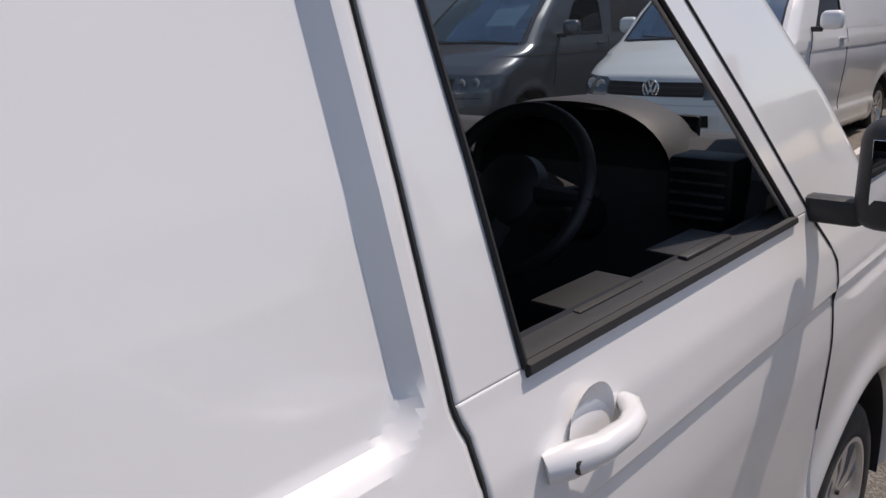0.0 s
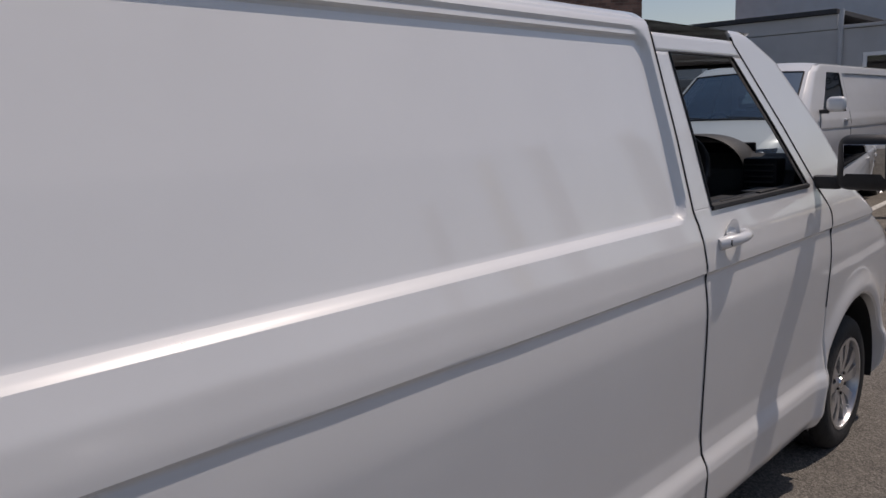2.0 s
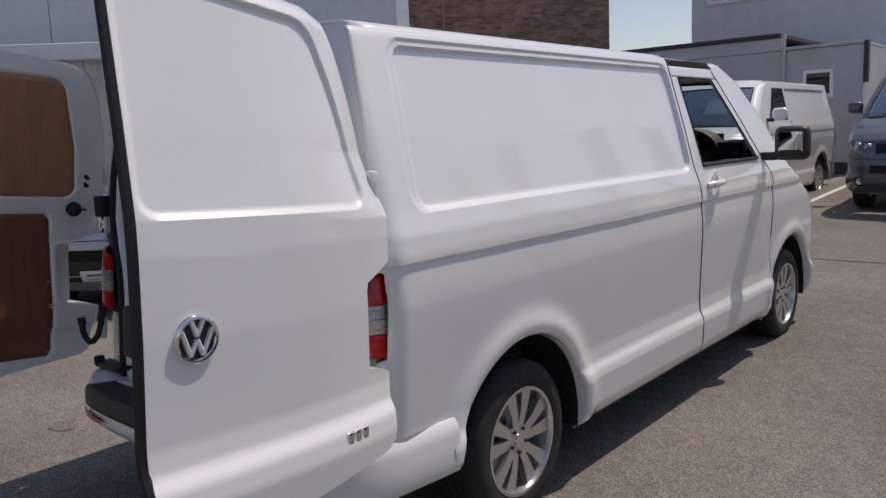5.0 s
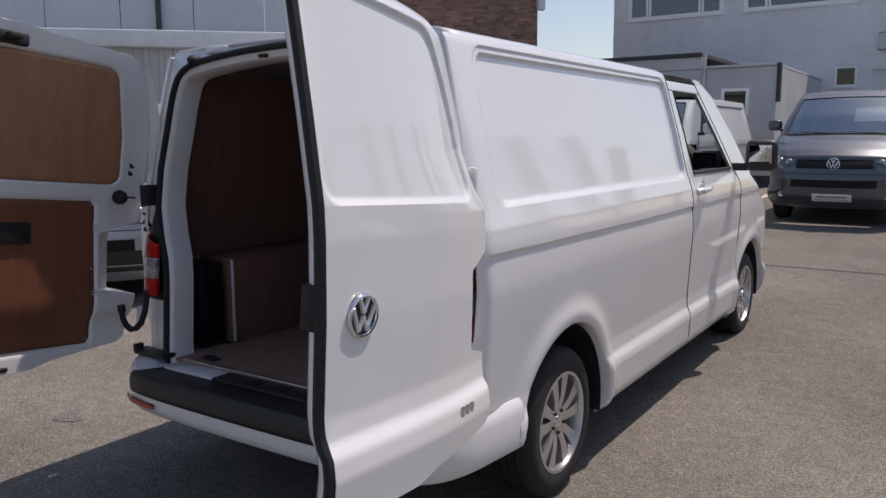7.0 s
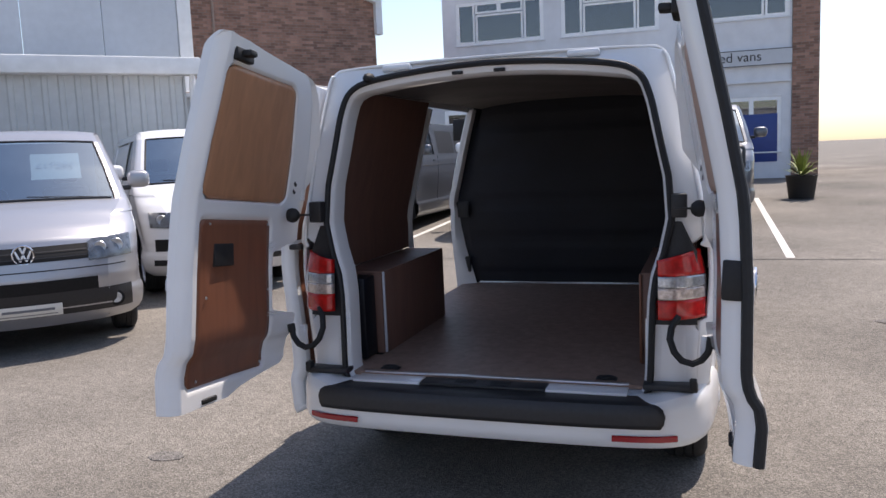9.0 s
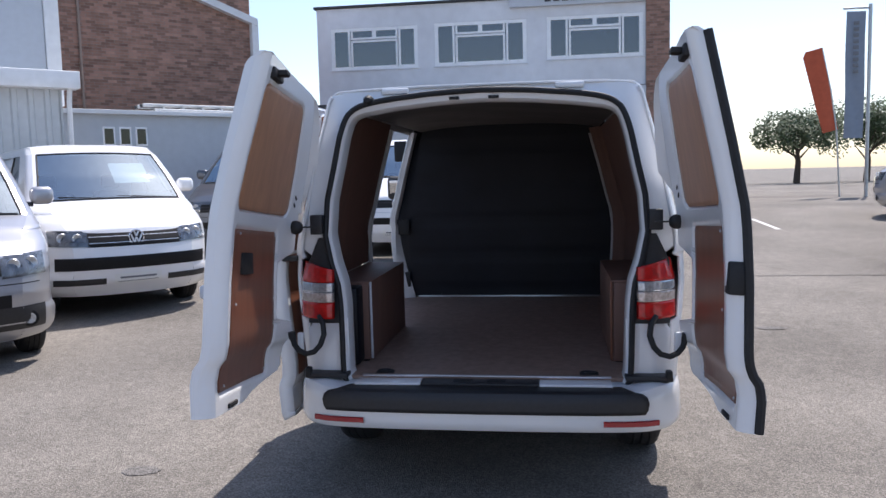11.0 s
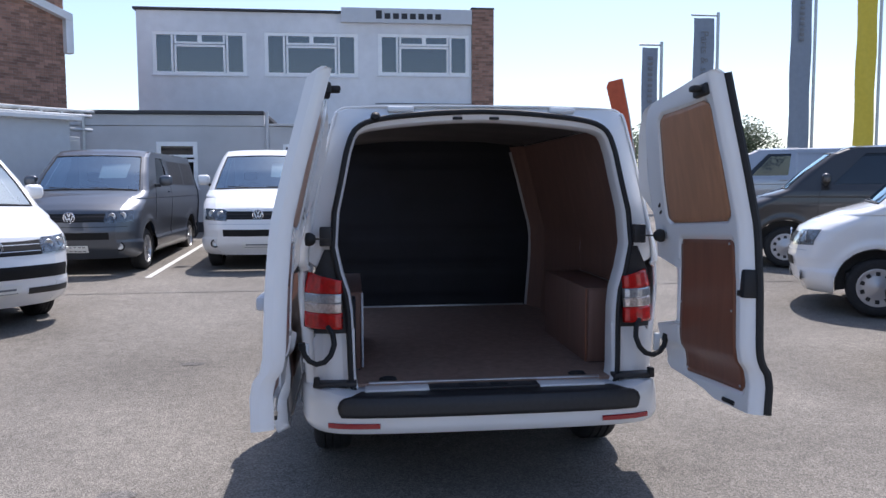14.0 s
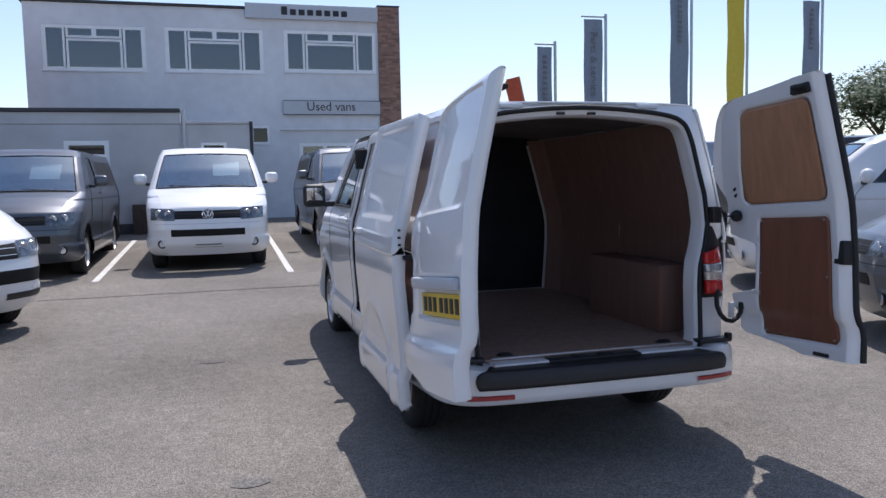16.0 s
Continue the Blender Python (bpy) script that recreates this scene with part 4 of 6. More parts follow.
def build_inside(van):
    link("load_floor", prism([(-0.86, 0.13), (0.86, 0.13), (0.86, 0.45), (0.64, 0.45), (0.64, 1.42), (0.86, 1.42), (0.86, 2.63), (-0.86, 2.63), (-0.86, 1.42), (-0.64, 1.42), (-0.64, 0.43), (-0.86, 0.43)], 0.575, 0.592, "z"), PLY_FLOOR, van, "worn brown ply load floor")
    link("floor_strip", rbox(-0.60, 0.60, 0.125, 0.145, 0.588, 0.598, 0.003), STEEL, van, "thin metal floor edge")
    # bulkhead with pressed swages
    P = []
    for z in np.linspace(0.59, 1.962, 60):
        hw = np.interp(z, PZ, PX) - 0.018
        P.append([(hw * s, 2.62 + 0.004 * (math.sin(z * 22) > 0.55) * (abs(s) < 0.85) + 0.03 * (abs(s) > 0.93), z) for s in np.linspace(-1, 1, 41)])
    link("bulkhead", sheet(np.array(P), flip=True), BULK, van, "matt black steel bulkhead")

    link("bulkhead_foot", rbox(-0.74, 0.74, 2.597, 2.612, 0.593, 0.606, 0.003), STEEL, van, "thin pale strip at the foot of the bulkhead")

    def side(y0, y1, z0, z1, n=30):
        zz = np.linspace(z0, z1, 24)
        return sheet(np.array([[(np.interp(z, PZ, PX) - 0.085, y, z) for y in np.linspace(y0, y1, n)] for z in zz]), flip=False)

    link("side_lining", [side(0.30, 1.40, 1.013, 1.895), side(1.4005, 2.59, 0.593, 1.895)], PLY_SHADE, van, "brown ply side lining with shade put into its colour")
    link("side_lining", mirrored(side(0.30, 1.46, 1.013, 1.895)), PLY_SHADE, van, "brown ply side lining with shade put into its colour")
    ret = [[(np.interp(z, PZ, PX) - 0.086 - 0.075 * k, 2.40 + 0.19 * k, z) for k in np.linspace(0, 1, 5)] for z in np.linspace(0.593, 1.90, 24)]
    link("lining_return", sheet(np.array(ret), flip=False), PLY_SHADE, van, "brown ply beside the bulkhead, darkened for shade")
    for s, y1 in ((1, 2.56), (-1, 1.46)):
        pts = [(s * (np.interp(z, PZ, PX) - (0.165 if s > 0 else 0.09)), y1 + 0.03, z) for z in np.linspace(0.60, 1.86, 12)]
        link("post", tube(pts, 0.012 if s > 0 else 0.018, 6), POST if s > 0 else WHITE_SHADE, van, "pale steel post")
        # wheel boxes
        x0, x1 = sorted((s * 0.625, s * 0.86))
        y0 = 0.46
        xi, xj = sorted((s * 0.625, s * 0.637))
        box = link("wheel_box", rbox(xi, xj, y0, 1.40, 0.593, 1.0, 0.002), PLY_SHADE, van, "brown ply wheel box")
        link("box_top", rbox(x0, x1, y0, 1.40, 1.0, 1.012, 0.003), PLY_SHADE, box)
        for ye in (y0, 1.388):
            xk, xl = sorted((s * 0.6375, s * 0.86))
            link("box_end", rbox(xk, xl, ye, ye + 0.012, 0.593, 0.9995, 0.002), PLY_SHADE, box)
        link("box_trim", rbox(s * 0.625 - 0.006, s * 0.625 + 0.006, y0 - 0.008, y0 + 0.006, 0.60, 1.01, 0.004), SIGN if s < 0 else PLY, box, "pale corner bead")
        xr, xw = sorted((s * 0.66, s * 0.90))
        if s < 0:
            # A solid block whose black colour stands for the shade in the recess.
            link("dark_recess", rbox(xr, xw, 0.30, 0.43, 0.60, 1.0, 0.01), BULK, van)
        link("lashing_eye", [tube([(s * 0.50 + 0.035 * math.cos(t), 0.20 + 0.02 * math.sin(t), 0.60) for t in np.linspace(0, 2 * math.pi, 13)], 0.006, 6), rbox(s * 0.50 - 0.045, s * 0.50 + 0.045, 0.18, 0.225, 0.588, 0.597, 0.003)], RUBBER, van, "black lashing eye in the floor")
    # white post at the front of the side opening
    P = [[(-(float(prof(z)) - 0.02), 2.53, z), (-(float(prof(z)) - 0.05), 2.535, z), (-(float(prof(z)) - float(np.interp(z, (0.6, 0.85, 1.2, 1.9), (0.16, 0.11, 0.065, 0.060)))), 2.59, z)] for z in np.linspace(0.55, 1.90, 30)]
    link("opening_post", sheet(np.array(P), flip=True), WHITE, van, "white post at the side opening")
    # edges of the side opening on the left
    for z, h in ((1.84, 0.16), (1.22, 0.12), (0.80, 0.12)):
        link("striker", rbox(-0.90, -0.80, shut_line(1.2) - 0.115, shut_line(1.2) - 0.095, z - h, z, 0.006), RUBBER, van, "black door striker")
    # sliding door, run back along the flank
    zs = z_rows(0.30, 1.945)
    Y = np.array([np.linspace(0.30 + 0.10 * max(0, z - 1.2), 1.50 - 0.02 * (z - 1.2), 110) for z in zs])
    Z = np.repeat(zs[:, None], 110, 1)
    sink = rr_depth(Y, Z, 0.42, 1.42, 1.345, 1.90, 0.07, 0.018, 0.03)
    arch = np.hypot(Y - AXLES[0], Z - HUB_Z)
    X = np.interp(Z, PZ, PX) + 0.150 - sink + 0.012 * np.exp(-((arch - 0.487) / 0.05) ** 2)
    v, f = sheet(np.stack([-X, Y, Z], -1), flip=True)
    sd = link("sliding_door", (v, f), WHITE, van, "white side door slid fully back")
    thick(sd, 0.070)
    link("door_lining", sheet(np.stack([-X + 0.0735, Y, Z], -1)[20:-8, 4:-12], flip=True), PLY, sd, "brown ply lining on the side door")
    link("door_edge_seal", tube([(-(np.interp(z, PZ, PX) + 0.115), 1.51 - 0.02 * (z - 1.2), z) for z in np.linspace(0.34, 1.88, 30)], 0.012, 6), RUBBER, sd)
    link("door_roller", rbox(-1.045, -0.960, 0.275, 0.32, 1.142, 1.168, 0.008), RUBBER, sd, "black roller arm")
    for z in (1.30, 1.26, 1.22):
        link("bolt_hole", rbox(-1.07, -1.055, 0.288, 0.305, z, z + 0.012, 0.002), RUBBER, sd)
    link("door_handle", rbox(-1.125, -1.09, 1.26, 1.44, 1.235, 1.27, 0.012), WHITE, sd)
    rail = rbox(-0.975, -0.945, 0.22, 1.6, 1.150, 1.172, 0.006)
    link("slide_rail", rail, PLASTIC, van, "dark sliding door rail")


def build_cab(van):
    """Front doors, mirrors, dash, wheel and seats."""
    wz0, wz1 = 1.368, 1.865

    def w_rear(z):
        return 2.787 - 0.10 * (z - 1.365)

    def w_front(z):
        return door_front(z) - 0.09

    pieces = [skin(lambda z: shut_line(z) + 0.004, lambda z: door_front(z) - 0.004, 0.24, wz0, None, n=110),
              skin(lambda z: shut_line(z) + 0.004, w_rear, wz0, wz1, None, n=12),
              skin(w_front, lambda z: door_front(z) - 0.004, wz0, wz1, None, n=10),
              skin(lambda z: shut_line(z) + 0.004, lambda z: door_front(z) - 0.004, wz1, 1.925, None, n=60)]
    for s in (1, -1):
        def m(vf):
            return vf if s > 0 else mirrored(vf)
        door = link("front_door", [m(p) for p in pieces], WHITE, van, "white front door with its window down" if s > 0 else "white front door")
        thick(door)
        for line in (shut_line, door_front):
            pts = [(float(skin_x(np.float64(line(z)), np.float64(z))) - 0.0015, float(line(z)), z) for z in np.r_[np.linspace(0.26, 1.33, 24), np.linspace(1.345, 1.94, 24)] if line is shut_line or z > 0.80]
            link("gap_seal", m(tube(pts, 0.0045, 6)), RUBBER, door, "black rubber in the door gap")
        # rubber at the sill and round the frame
        sill = [(float(prof(wz0)) + 0.002, y, wz0 - 0.002) for y in np.linspace(w_rear(wz0), w_front(wz0), 12)]
        link("window_rubber", m(tube(sill, 0.010, 6)), RUBBER, door, "black window rubber")
        rim = [(float(prof(z)) + 0.001, w_rear(z), z) for z in np.linspace(wz0, wz1, 10)] + [(float(prof(wz1)) + 0.001, y, wz1) for y in np.linspace(w_rear(wz1), w_front(wz1), 12)[1:]] + [(float(prof(z)) + 0.001, w_front(z), z) for z in np.linspace(wz1, wz0, 10)[1:]]
        link("frame_rubber", m(tube(rim, 0.005, 6)), RUBBER, door, "black frame rubber")
        if s < 0:
            zz = np.linspace(wz0, wz1, 8)
            pane = sheet(np.array([[(float(prof(z)) - 0.012, y, z) for y in np.linspace(w_rear(z), w_front(z), 8)] for z in zz]))
            link("side_glass", m(pane), GLASS_SIDE, door, "clear side window").visible_shadow = False
        # handle with its thumb bowl and lock
        bowl = lathe([(0.0, -0.012), (0.028, -0.011), (0.046, -0.004), (0.053, 0.001)], 28, (0, 0, 0), "x")
        bx = float(skin_x(np.float64(2.885), np.float64(1.262)))
        link("handle_bowl", m(moved(bowl, Matrix.Translation((bx + 0.003, 2.885, 1.268)))), WHITE, door)
        grip = [(0.948, 2.785, 1.248), (0.964, 2.808, 1.254), (0.985, 2.85, 1.260), (0.990, 2.90, 1.264), (0.984, 2.93, 1.266), (0.964, 2.957, 1.267), (0.948, 2.966, 1.267)]
        link("door_handle", m(tube(grip, [0.020, 0.022, 0.019, 0.017, 0.017, 0.016, 0.012], 12)), WHITE, door, "white door handle")
        link("lock_barrel", m(lathe([(0.0, 0.010), (0.009, 0.010), (0.012, 0.006), (0.012, 0.0)], 16, (0.975, 2.808, 1.254), "x")), PLASTIC, door, "dark lock barrel")
        # mirror
        mir = rbox(1.0, 1.215, 3.72, 3.83, 1.345, 1.565, 0.045, 4)
        mirror = link("door_mirror", m(mir), PLASTIC, van, "black door mirror")
        link("mirror_glass", m(moved(rbox(-0.075, 0.075, -0.003, 0.003, -0.072, 0.072, 0.002), Matrix.Translation((1.11, 3.716, 1.457)) @ Matrix.Rotation(radians(9), 4, "X"))), MIRROR, mirror, "mirror glass")
        link("mirror_arm", m(rbox(0.90, 1.02, 3.75, 3.81, 1.345, 1.40, 0.015)), PLASTIC, mirror)
        card = sheet(np.array([[(float(prof(z)) - 0.06, y, z) for y in np.linspace(2.72, 3.85, 12)] for z in np.linspace(0.45, wz0 + 0.005, 10)]), flip=True)
        link("door_card", m(card), DASH, door, "grey moulded door card")
        top = sheet(np.array([[(float(prof(wz0)) - 0.02, y, wz0 - 0.006), (float(prof(wz0)) - 0.06, y, wz0 - 0.002), (float(prof(wz0)) - 0.105, y, wz0 - 0.03), (float(prof(wz0)) - 0.11, y, 1.10)] for y in np.linspace(2.74, 3.84, 14)]), flip=True)
        link("door_card_top", m(top), DASH, door)
        arm = link("arm_rest", m(rbox(0.73, 0.81, 3.0, 3.55, 1.16, 1.20, 0.02)), DASH, door, "grey arm rest")
        for k in range(3):
            link("window_switch", m(rbox(0.755, 0.785, 3.40 + 0.035 * k, 3.425 + 0.035 * k, 1.20, 1.21, 0.003)), PLASTIC, arm)
        link("sill_switch_panel", m(rbox(0.795, 0.875, 3.30, 3.48, 1.362, 1.372, 0.004)), PLASTIC, door, "dark switch panel on the door top")
        link("sill_tray", m(rbox(0.785, 0.87, 2.98, 3.16, 1.358, 1.3685, 0.004)), RUBBER, door)
        # seats
        seat = [rbox(0.16, 0.70, 2.80, 3.32, 0.72, 0.92, 0.05, 3), rbox(0.18, 0.68, 2.68, 2.84, 0.88, 1.30, 0.06, 3)]
        st = thing("cab_seat", "grey cloth cab seat", "seat")
        st.parent = van
        link("seat_cushion", m(seat[0]), SEAT, st)
        link("seat_back", m(seat[1]), SEAT, st)
    # dash
    prof_d = [(3.74, 0.75), (3.68, 1.05), (3.70, 1.25), (3.75, 1.42), (3.85, 1.485), (4.08, 1.47), (4.22, 1.38), (4.32, 1.27)]
    link("dashboard", sheet(np.array([[(x, y, z) for x in np.linspace(-0.84, 0.84, 29)] for y, z in prof_d]), flip=True), DASH, van, "dark grey moulded dashboard")
    hood = [[(0.35 + 0.30 * math.copysign(abs(math.cos(t)) ** 0.8, math.cos(t)) * k, y, 1.36 + 0.215 * math.sin(t) ** 0.8 * k) for t in np.linspace(0, math.pi, 28)] for y, k in ((3.74, 0.93), (3.72, 0.98), (3.75, 1.0), (3.9, 0.98), (4.08, 0.72))]
    link("instrument_hood", sheet(np.array(hood), flip=True), DASH, van, "arched hood over the dials")
    link("dial_panel", rbox(0.09, 0.61, 3.90, 3.92, 1.36, 1.53, 0.01), BULK, van, "black dial panel")
    for x0, x1 in ((0.655, 0.80), (-0.10, 0.03)):
        vent = link("air_vent", rbox(x0, x1, 3.655, 3.76, 1.33, 1.475, 0.012), BULK, van, "black air vent")
        for k in range(5):
            link("vent_slat", rbox(x0 + 0.012, x1 - 0.012, 3.645, 3.662, 1.348 + 0.024 * k, 1.355 + 0.024 * k, 0.002), DASH, vent)
    # steering wheel
    c, tilt = Vector((0.42, 3.41, 1.415)), Matrix.Rotation(radians(60), 3, "X")
    ring = [c + tilt @ Vector((0.185 * math.cos(t), 0.185 * math.sin(t), 0)) for t in np.linspace(0, 2 * math.pi, 41)]
    sw = link("steering_wheel", tube(ring, 0.016, 10, cap=False), PLASTIC, van, "black three-spoke steering wheel")
    for a in (0, 180, 270):
        t = radians(a)
        link("wheel_spoke", tube([c + tilt @ Vector((0.05 * math.cos(t), 0.05 * math.sin(t), -0.01)), c + tilt @ Vector((0.18 * math.cos(t), 0.18 * math.sin(t), 0))], [0.028, 0.016], 8), PLASTIC, sw)
    pad = lathe([(0.0, 0.030), (0.05, 0.028), (0.078, 0.012), (0.085, -0.02)], 24, (0, 0, 0), "z")
    link("airbag_cover", moved(pad, Matrix.Translation(c) @ tilt.to_4x4()), PLASTIC, sw)
    link("column_shroud", tube([c + tilt @ Vector((0, 0, -0.02)), c + Vector((0, 0.30, -0.12))], [0.07, 0.06], 12), PLASTIC, van)
    for s in (1, -1):
        link("column_stalk", tube([c + tilt @ Vector((0.06 * s, 0.02, -0.06)), c + tilt @ Vector((0.17 * s, 0.04, -0.06))], [0.011, 0.014], 8), PLASTIC, van)


build_van()


# ---- parked vans ----
def front_at(x, z, proud=0.0):
    """A point on the nose of a van, a little proud of it."""
    yl = float(np.interp(z, NOSE_Z, NOSE_Y))
    xe = float(skin_x(np.float64(yl), np.float64(z)))
    s = abs(x) / xe
    if s <= 1:
        return (x, yl + 0.10 * (1 - s * s) + proud, z)
    k = min((abs(x) - xe) / max(float(prof(z)) - xe, 1e-6), 0.999)
    back = 1 - (1 - k) ** (1 / 2.4)
    return (x + math.copysign(proud, x), yl - float(corner(z)[1]) * back + proud, z)


def nose_patch(x0, x1, z0, z1, proud=0.006, n=14, m=6, skew=0.0):
    return sheet(np.array([[front_at(x, z + skew * (abs(x) - min(abs(x0), abs(x1))), proud) for x in np.linspace(x0, x1, n)] for z in np.linspace(z0, z1, m)]), flip=True)


def parked_van(nose, heading, paint, label, newer=False, side_glass=False, wheels="alloy", plate="plain", card=True, dark_lower=False, price=""):
    hx, hy = heading
    rz = math.atan2(-hx, hy)
    gz = ground_z(nose[1] + 0.9 * (-hy))
    m = Matrix.Translation((nose[0], nose[1], gz)) @ Matrix.Rotation(rz, 4, "Z") @ Matrix.Translation((0, -5.25, 0))
    van = thing("parked_van", label, "van", m, group="parked vans")
    w0, w1 = 1.368, 1.865

    def w_rear(z):
        return 2.787 - 0.10 * (z - 1.365)

    def w_front(z):
        return door_front(z) - 0.07

    def nose_y(z):
        return np.interp(z, NOSE_Z, NOSE_Y)

    pan = None if side_glass else (0.35, 2.632)
    P = [skin(rear_seam, nose_y, 0.24, w0, None, n=170, step=0.02), skin(rear_seam, w_rear, w0, w1, pan, n=90, step=0.02),
         skin(w_front, nose_y, w0, w1, None, n=14, step=0.03), skin(rear_seam, nose_y, w1, 1.965, None, n=60, step=0.03)]
    zz = np.linspace(w0, w1, 6)
    pane = sheet(np.array([[(float(prof(z)) - 0.012, y, z) for y in np.linspace(w_rear(z), w_front(z), 8)] for z in zz]))
    for s in (1, -1):
        def mm(vf):
            return vf if s > 0 else mirrored(vf)
        body = link("body_side", [mm(p) for p in P], paint, van)
        link("side_window", mm(pane), GLASS_TINT, body, "dark side window")
        if side_glass:
            for y0, y1 in ((0.45, 1.42), (1.52, 2.55)):
                dark = sheet(np.array([[(float(skin_x(np.float64(y), np.float64(z))) + 0.004, y - 0.25 * (z - 1.37), z) for y in np.linspace(y0, y1, 8)] for z in np.linspace(1.39, 1.83, 6)]), flip=True)
                link("rear_side_window", mm(dark), PLASTIC, body, "black rear side glass")
        for y in AXLES:
            lip, liner = arch_lip(y)
            link("arch_liner", mm(liner), PLASTIC, body)
        for line in (shut_line, door_front):
            pts = [(float(skin_x(np.float64(line(z)), np.float64(z))) + 0.0005, float(line(z)), z) for z in np.linspace(0.5 if line is shut_line else 0.8, 1.36, 14)]
            link("door_gap", mm(tube(pts, 0.004, 5)), RUBBER, body)
        link("door_handle", mm(rbox(0.94, 0.975, 2.80, 2.97, 1.25, 1.275, 0.01)), paint, body)
        mir = link("door_mirror", mm(rbox(0.99, 1.21, 3.72, 3.86, 1.37, 1.55, 0.065, 4)), paint, van)
        link("mirror_arm", mm(rbox(0.90, 1.02, 3.76, 3.82, 1.35, 1.40, 0.015)), PLASTIC, mir)
        # lamps
        hl = link("headlamp", mm(nose_patch(0.50, 0.86, 0.79 if not newer else 0.80, 0.975, 0.004, skew=0.05)), LAMP_BEZEL, van, "clear headlamp with a dark inner bezel")
        for cx, r in ((0.60, 0.046), (0.735, 0.050)):
            c = front_at(cx, 0.895 + (cx - 0.5) * 0.05, 0.004)
            link("lamp_reflector", mm(lathe([(0.0, -0.004), (r * 0.6, 0.0), (r, 0.009), (r + 0.006, 0.0)], 20, c, "y")), STEEL, hl)
        link("headlamp_glass", mm(nose_patch(0.50, 0.86, 0.79, 0.975, 0.022, skew=0.05)), GLASS_LAMP, hl)
        if newer:
            link("lower_grille", mm(nose_patch(0.34, 0.84, 0.375, 0.445, 0.006)), PLASTIC, van)
        else:
            fog = front_at(0.70, 0.43, 0.0)
            link("fog_bezel", mm(lathe([(0.0, 0.002), (0.062, 0.004), (0.07, 0.0)], 18, fog, "y")), GRILLE, van)
            link("fog_lamp", mm(lathe([(0.0, 0.004), (0.035, 0.010), (0.045, 0.010), (0.05, 0.0)], 18, fog, "y")), LENS_CLEAR, van, "round fog lamp")
        wheel(van, (0.80 * s, AXLES[0], HUB_Z), s, wheels)
        wheel(van, (0.80 * s, AXLES[1], HUB_Z), s, wheels)
    front_sheets(van, paint, GLASS_SCREEN)
    roof = [[(0.748 * t, y, 1.964 + 0.043 * (1 - abs(t) ** 6)) for t in np.linspace(-1, 1, 21)] for y in np.linspace(2.6, 0.22, 12)]
    link("roof", sheet(np.array(roof)), paint, van)
    tail = [[(float(prof(z)) * t, 0.13 + 0.12 * max(0, z - 1.1) - 0.06 * (1 - t * t), z) for t in np.linspace(-1, 1, 15)] for z in np.linspace(0.24, 1.965, 14)]
    link("tail", sheet(np.array(tail), flip=True), paint, van)
    link("floor_pan", rbox(-0.86, 0.86, 0.2, 4.7, 0.28, 0.50, 0.02), PLASTIC, van)
    link("bulkhead", rbox(-0.75, 0.75, 2.45, 2.50, 0.5, 1.9, 0.01), INDOOR, van)
    link("dashboard", rbox(-0.82, 0.82, 3.80, 4.30, 1.0, 1.29, 0.06, 3), DASH, van, "dark dashboard")
    for s in (1, -1):
        link("cab_seat", rbox(s * 0.42 - 0.25, s * 0.42 + 0.25, 2.60, 2.80, 0.8, 1.40, 0.08, 3), SEAT, van)
        link("head_rest", rbox(s * 0.42 - 0.13, s * 0.42 + 0.13, 2.62, 2.74, 1.44, 1.62, 0.05, 3), SEAT, van)
    ring = [(0.40 + 0.18 * math.cos(t), 3.62 + 0.08 * math.sin(t), 1.22 + 0.16 * math.sin(t)) for t in np.linspace(0, 2 * math.pi, 25)]
    link("steering_wheel", tube(ring, 0.016, 6, cap=False), PLASTIC, van)
    # grille, badge, intake
    gr = link("grille", nose_patch(-0.50, 0.50, 0.795 if newer else 0.815, 0.962 if newer else 0.945, 0.004, n=24), GRILLE, van, "black front grille")
    bars = ((0.838, 0.844), (0.906, 0.912)) if newer else ((0.845, 0.853), (0.895, 0.903))
    for z0, z1 in bars:
        link("grille_bar", nose_patch(-0.49, 0.49, z0, z1, 0.012, n=24, m=2), BRIGHT if newer else PLASTIC, gr)
    at = front_at(0.0, 0.885, 0.016)

    def put(name, vf, material, parent, lab=""):
        # the badge is drawn facing -y; turn it to face the front
        v = [(2 * at[0] - p[0], 2 * at[1] - p[1], p[2]) for p in vf[0]]
        return link(name, (v, vf[1]), material, parent, lab)

    badge(put, at, 0.088, gr)
    if newer:
        link("lower_intake", nose_patch(-0.82, 0.82, 0.545, 0.685, 0.006, n=30), GRILLE, van, "wide black lower intake")
    else:
        link("lower_intake", nose_patch(-0.56, 0.56, 0.545, 0.655, 0.006, n=24), GRILLE, van, "black lower intake")
        link("bumper_crease", nose_patch(-0.80, 0.80, 0.735, 0.745, 0.003, n=24, m=2), RUBBER if paint is not WHITE else SIGN, van)
    if dark_lower:
        link("lower_bumper", nose_patch(-0.84, 0.84, 0.34, 0.545, 0.004, n=30), PLASTIC, van, "dark unpainted lower bumper")
    pz = 0.43 if newer else 0.40
    plt = link("number_plate", nose_patch(-0.26, 0.26, pz - 0.055, pz + 0.055, 0.014, n=10), PLATE_W, van, "white front plate")
    if plate == "number":
        for k in range(7):
            x = -0.20 + 0.064 * k + (0.03 if k > 3 else 0)
            link("plate_bar", nose_patch(x - 0.02, x + 0.02, pz - 0.036, pz + 0.036, 0.017, n=2, m=2), INK, plt)
    else:
        link("plate_bar", nose_patch(-0.20, 0.20, pz + 0.0, pz + 0.022, 0.017, n=6, m=2), INK_GREY, plt)
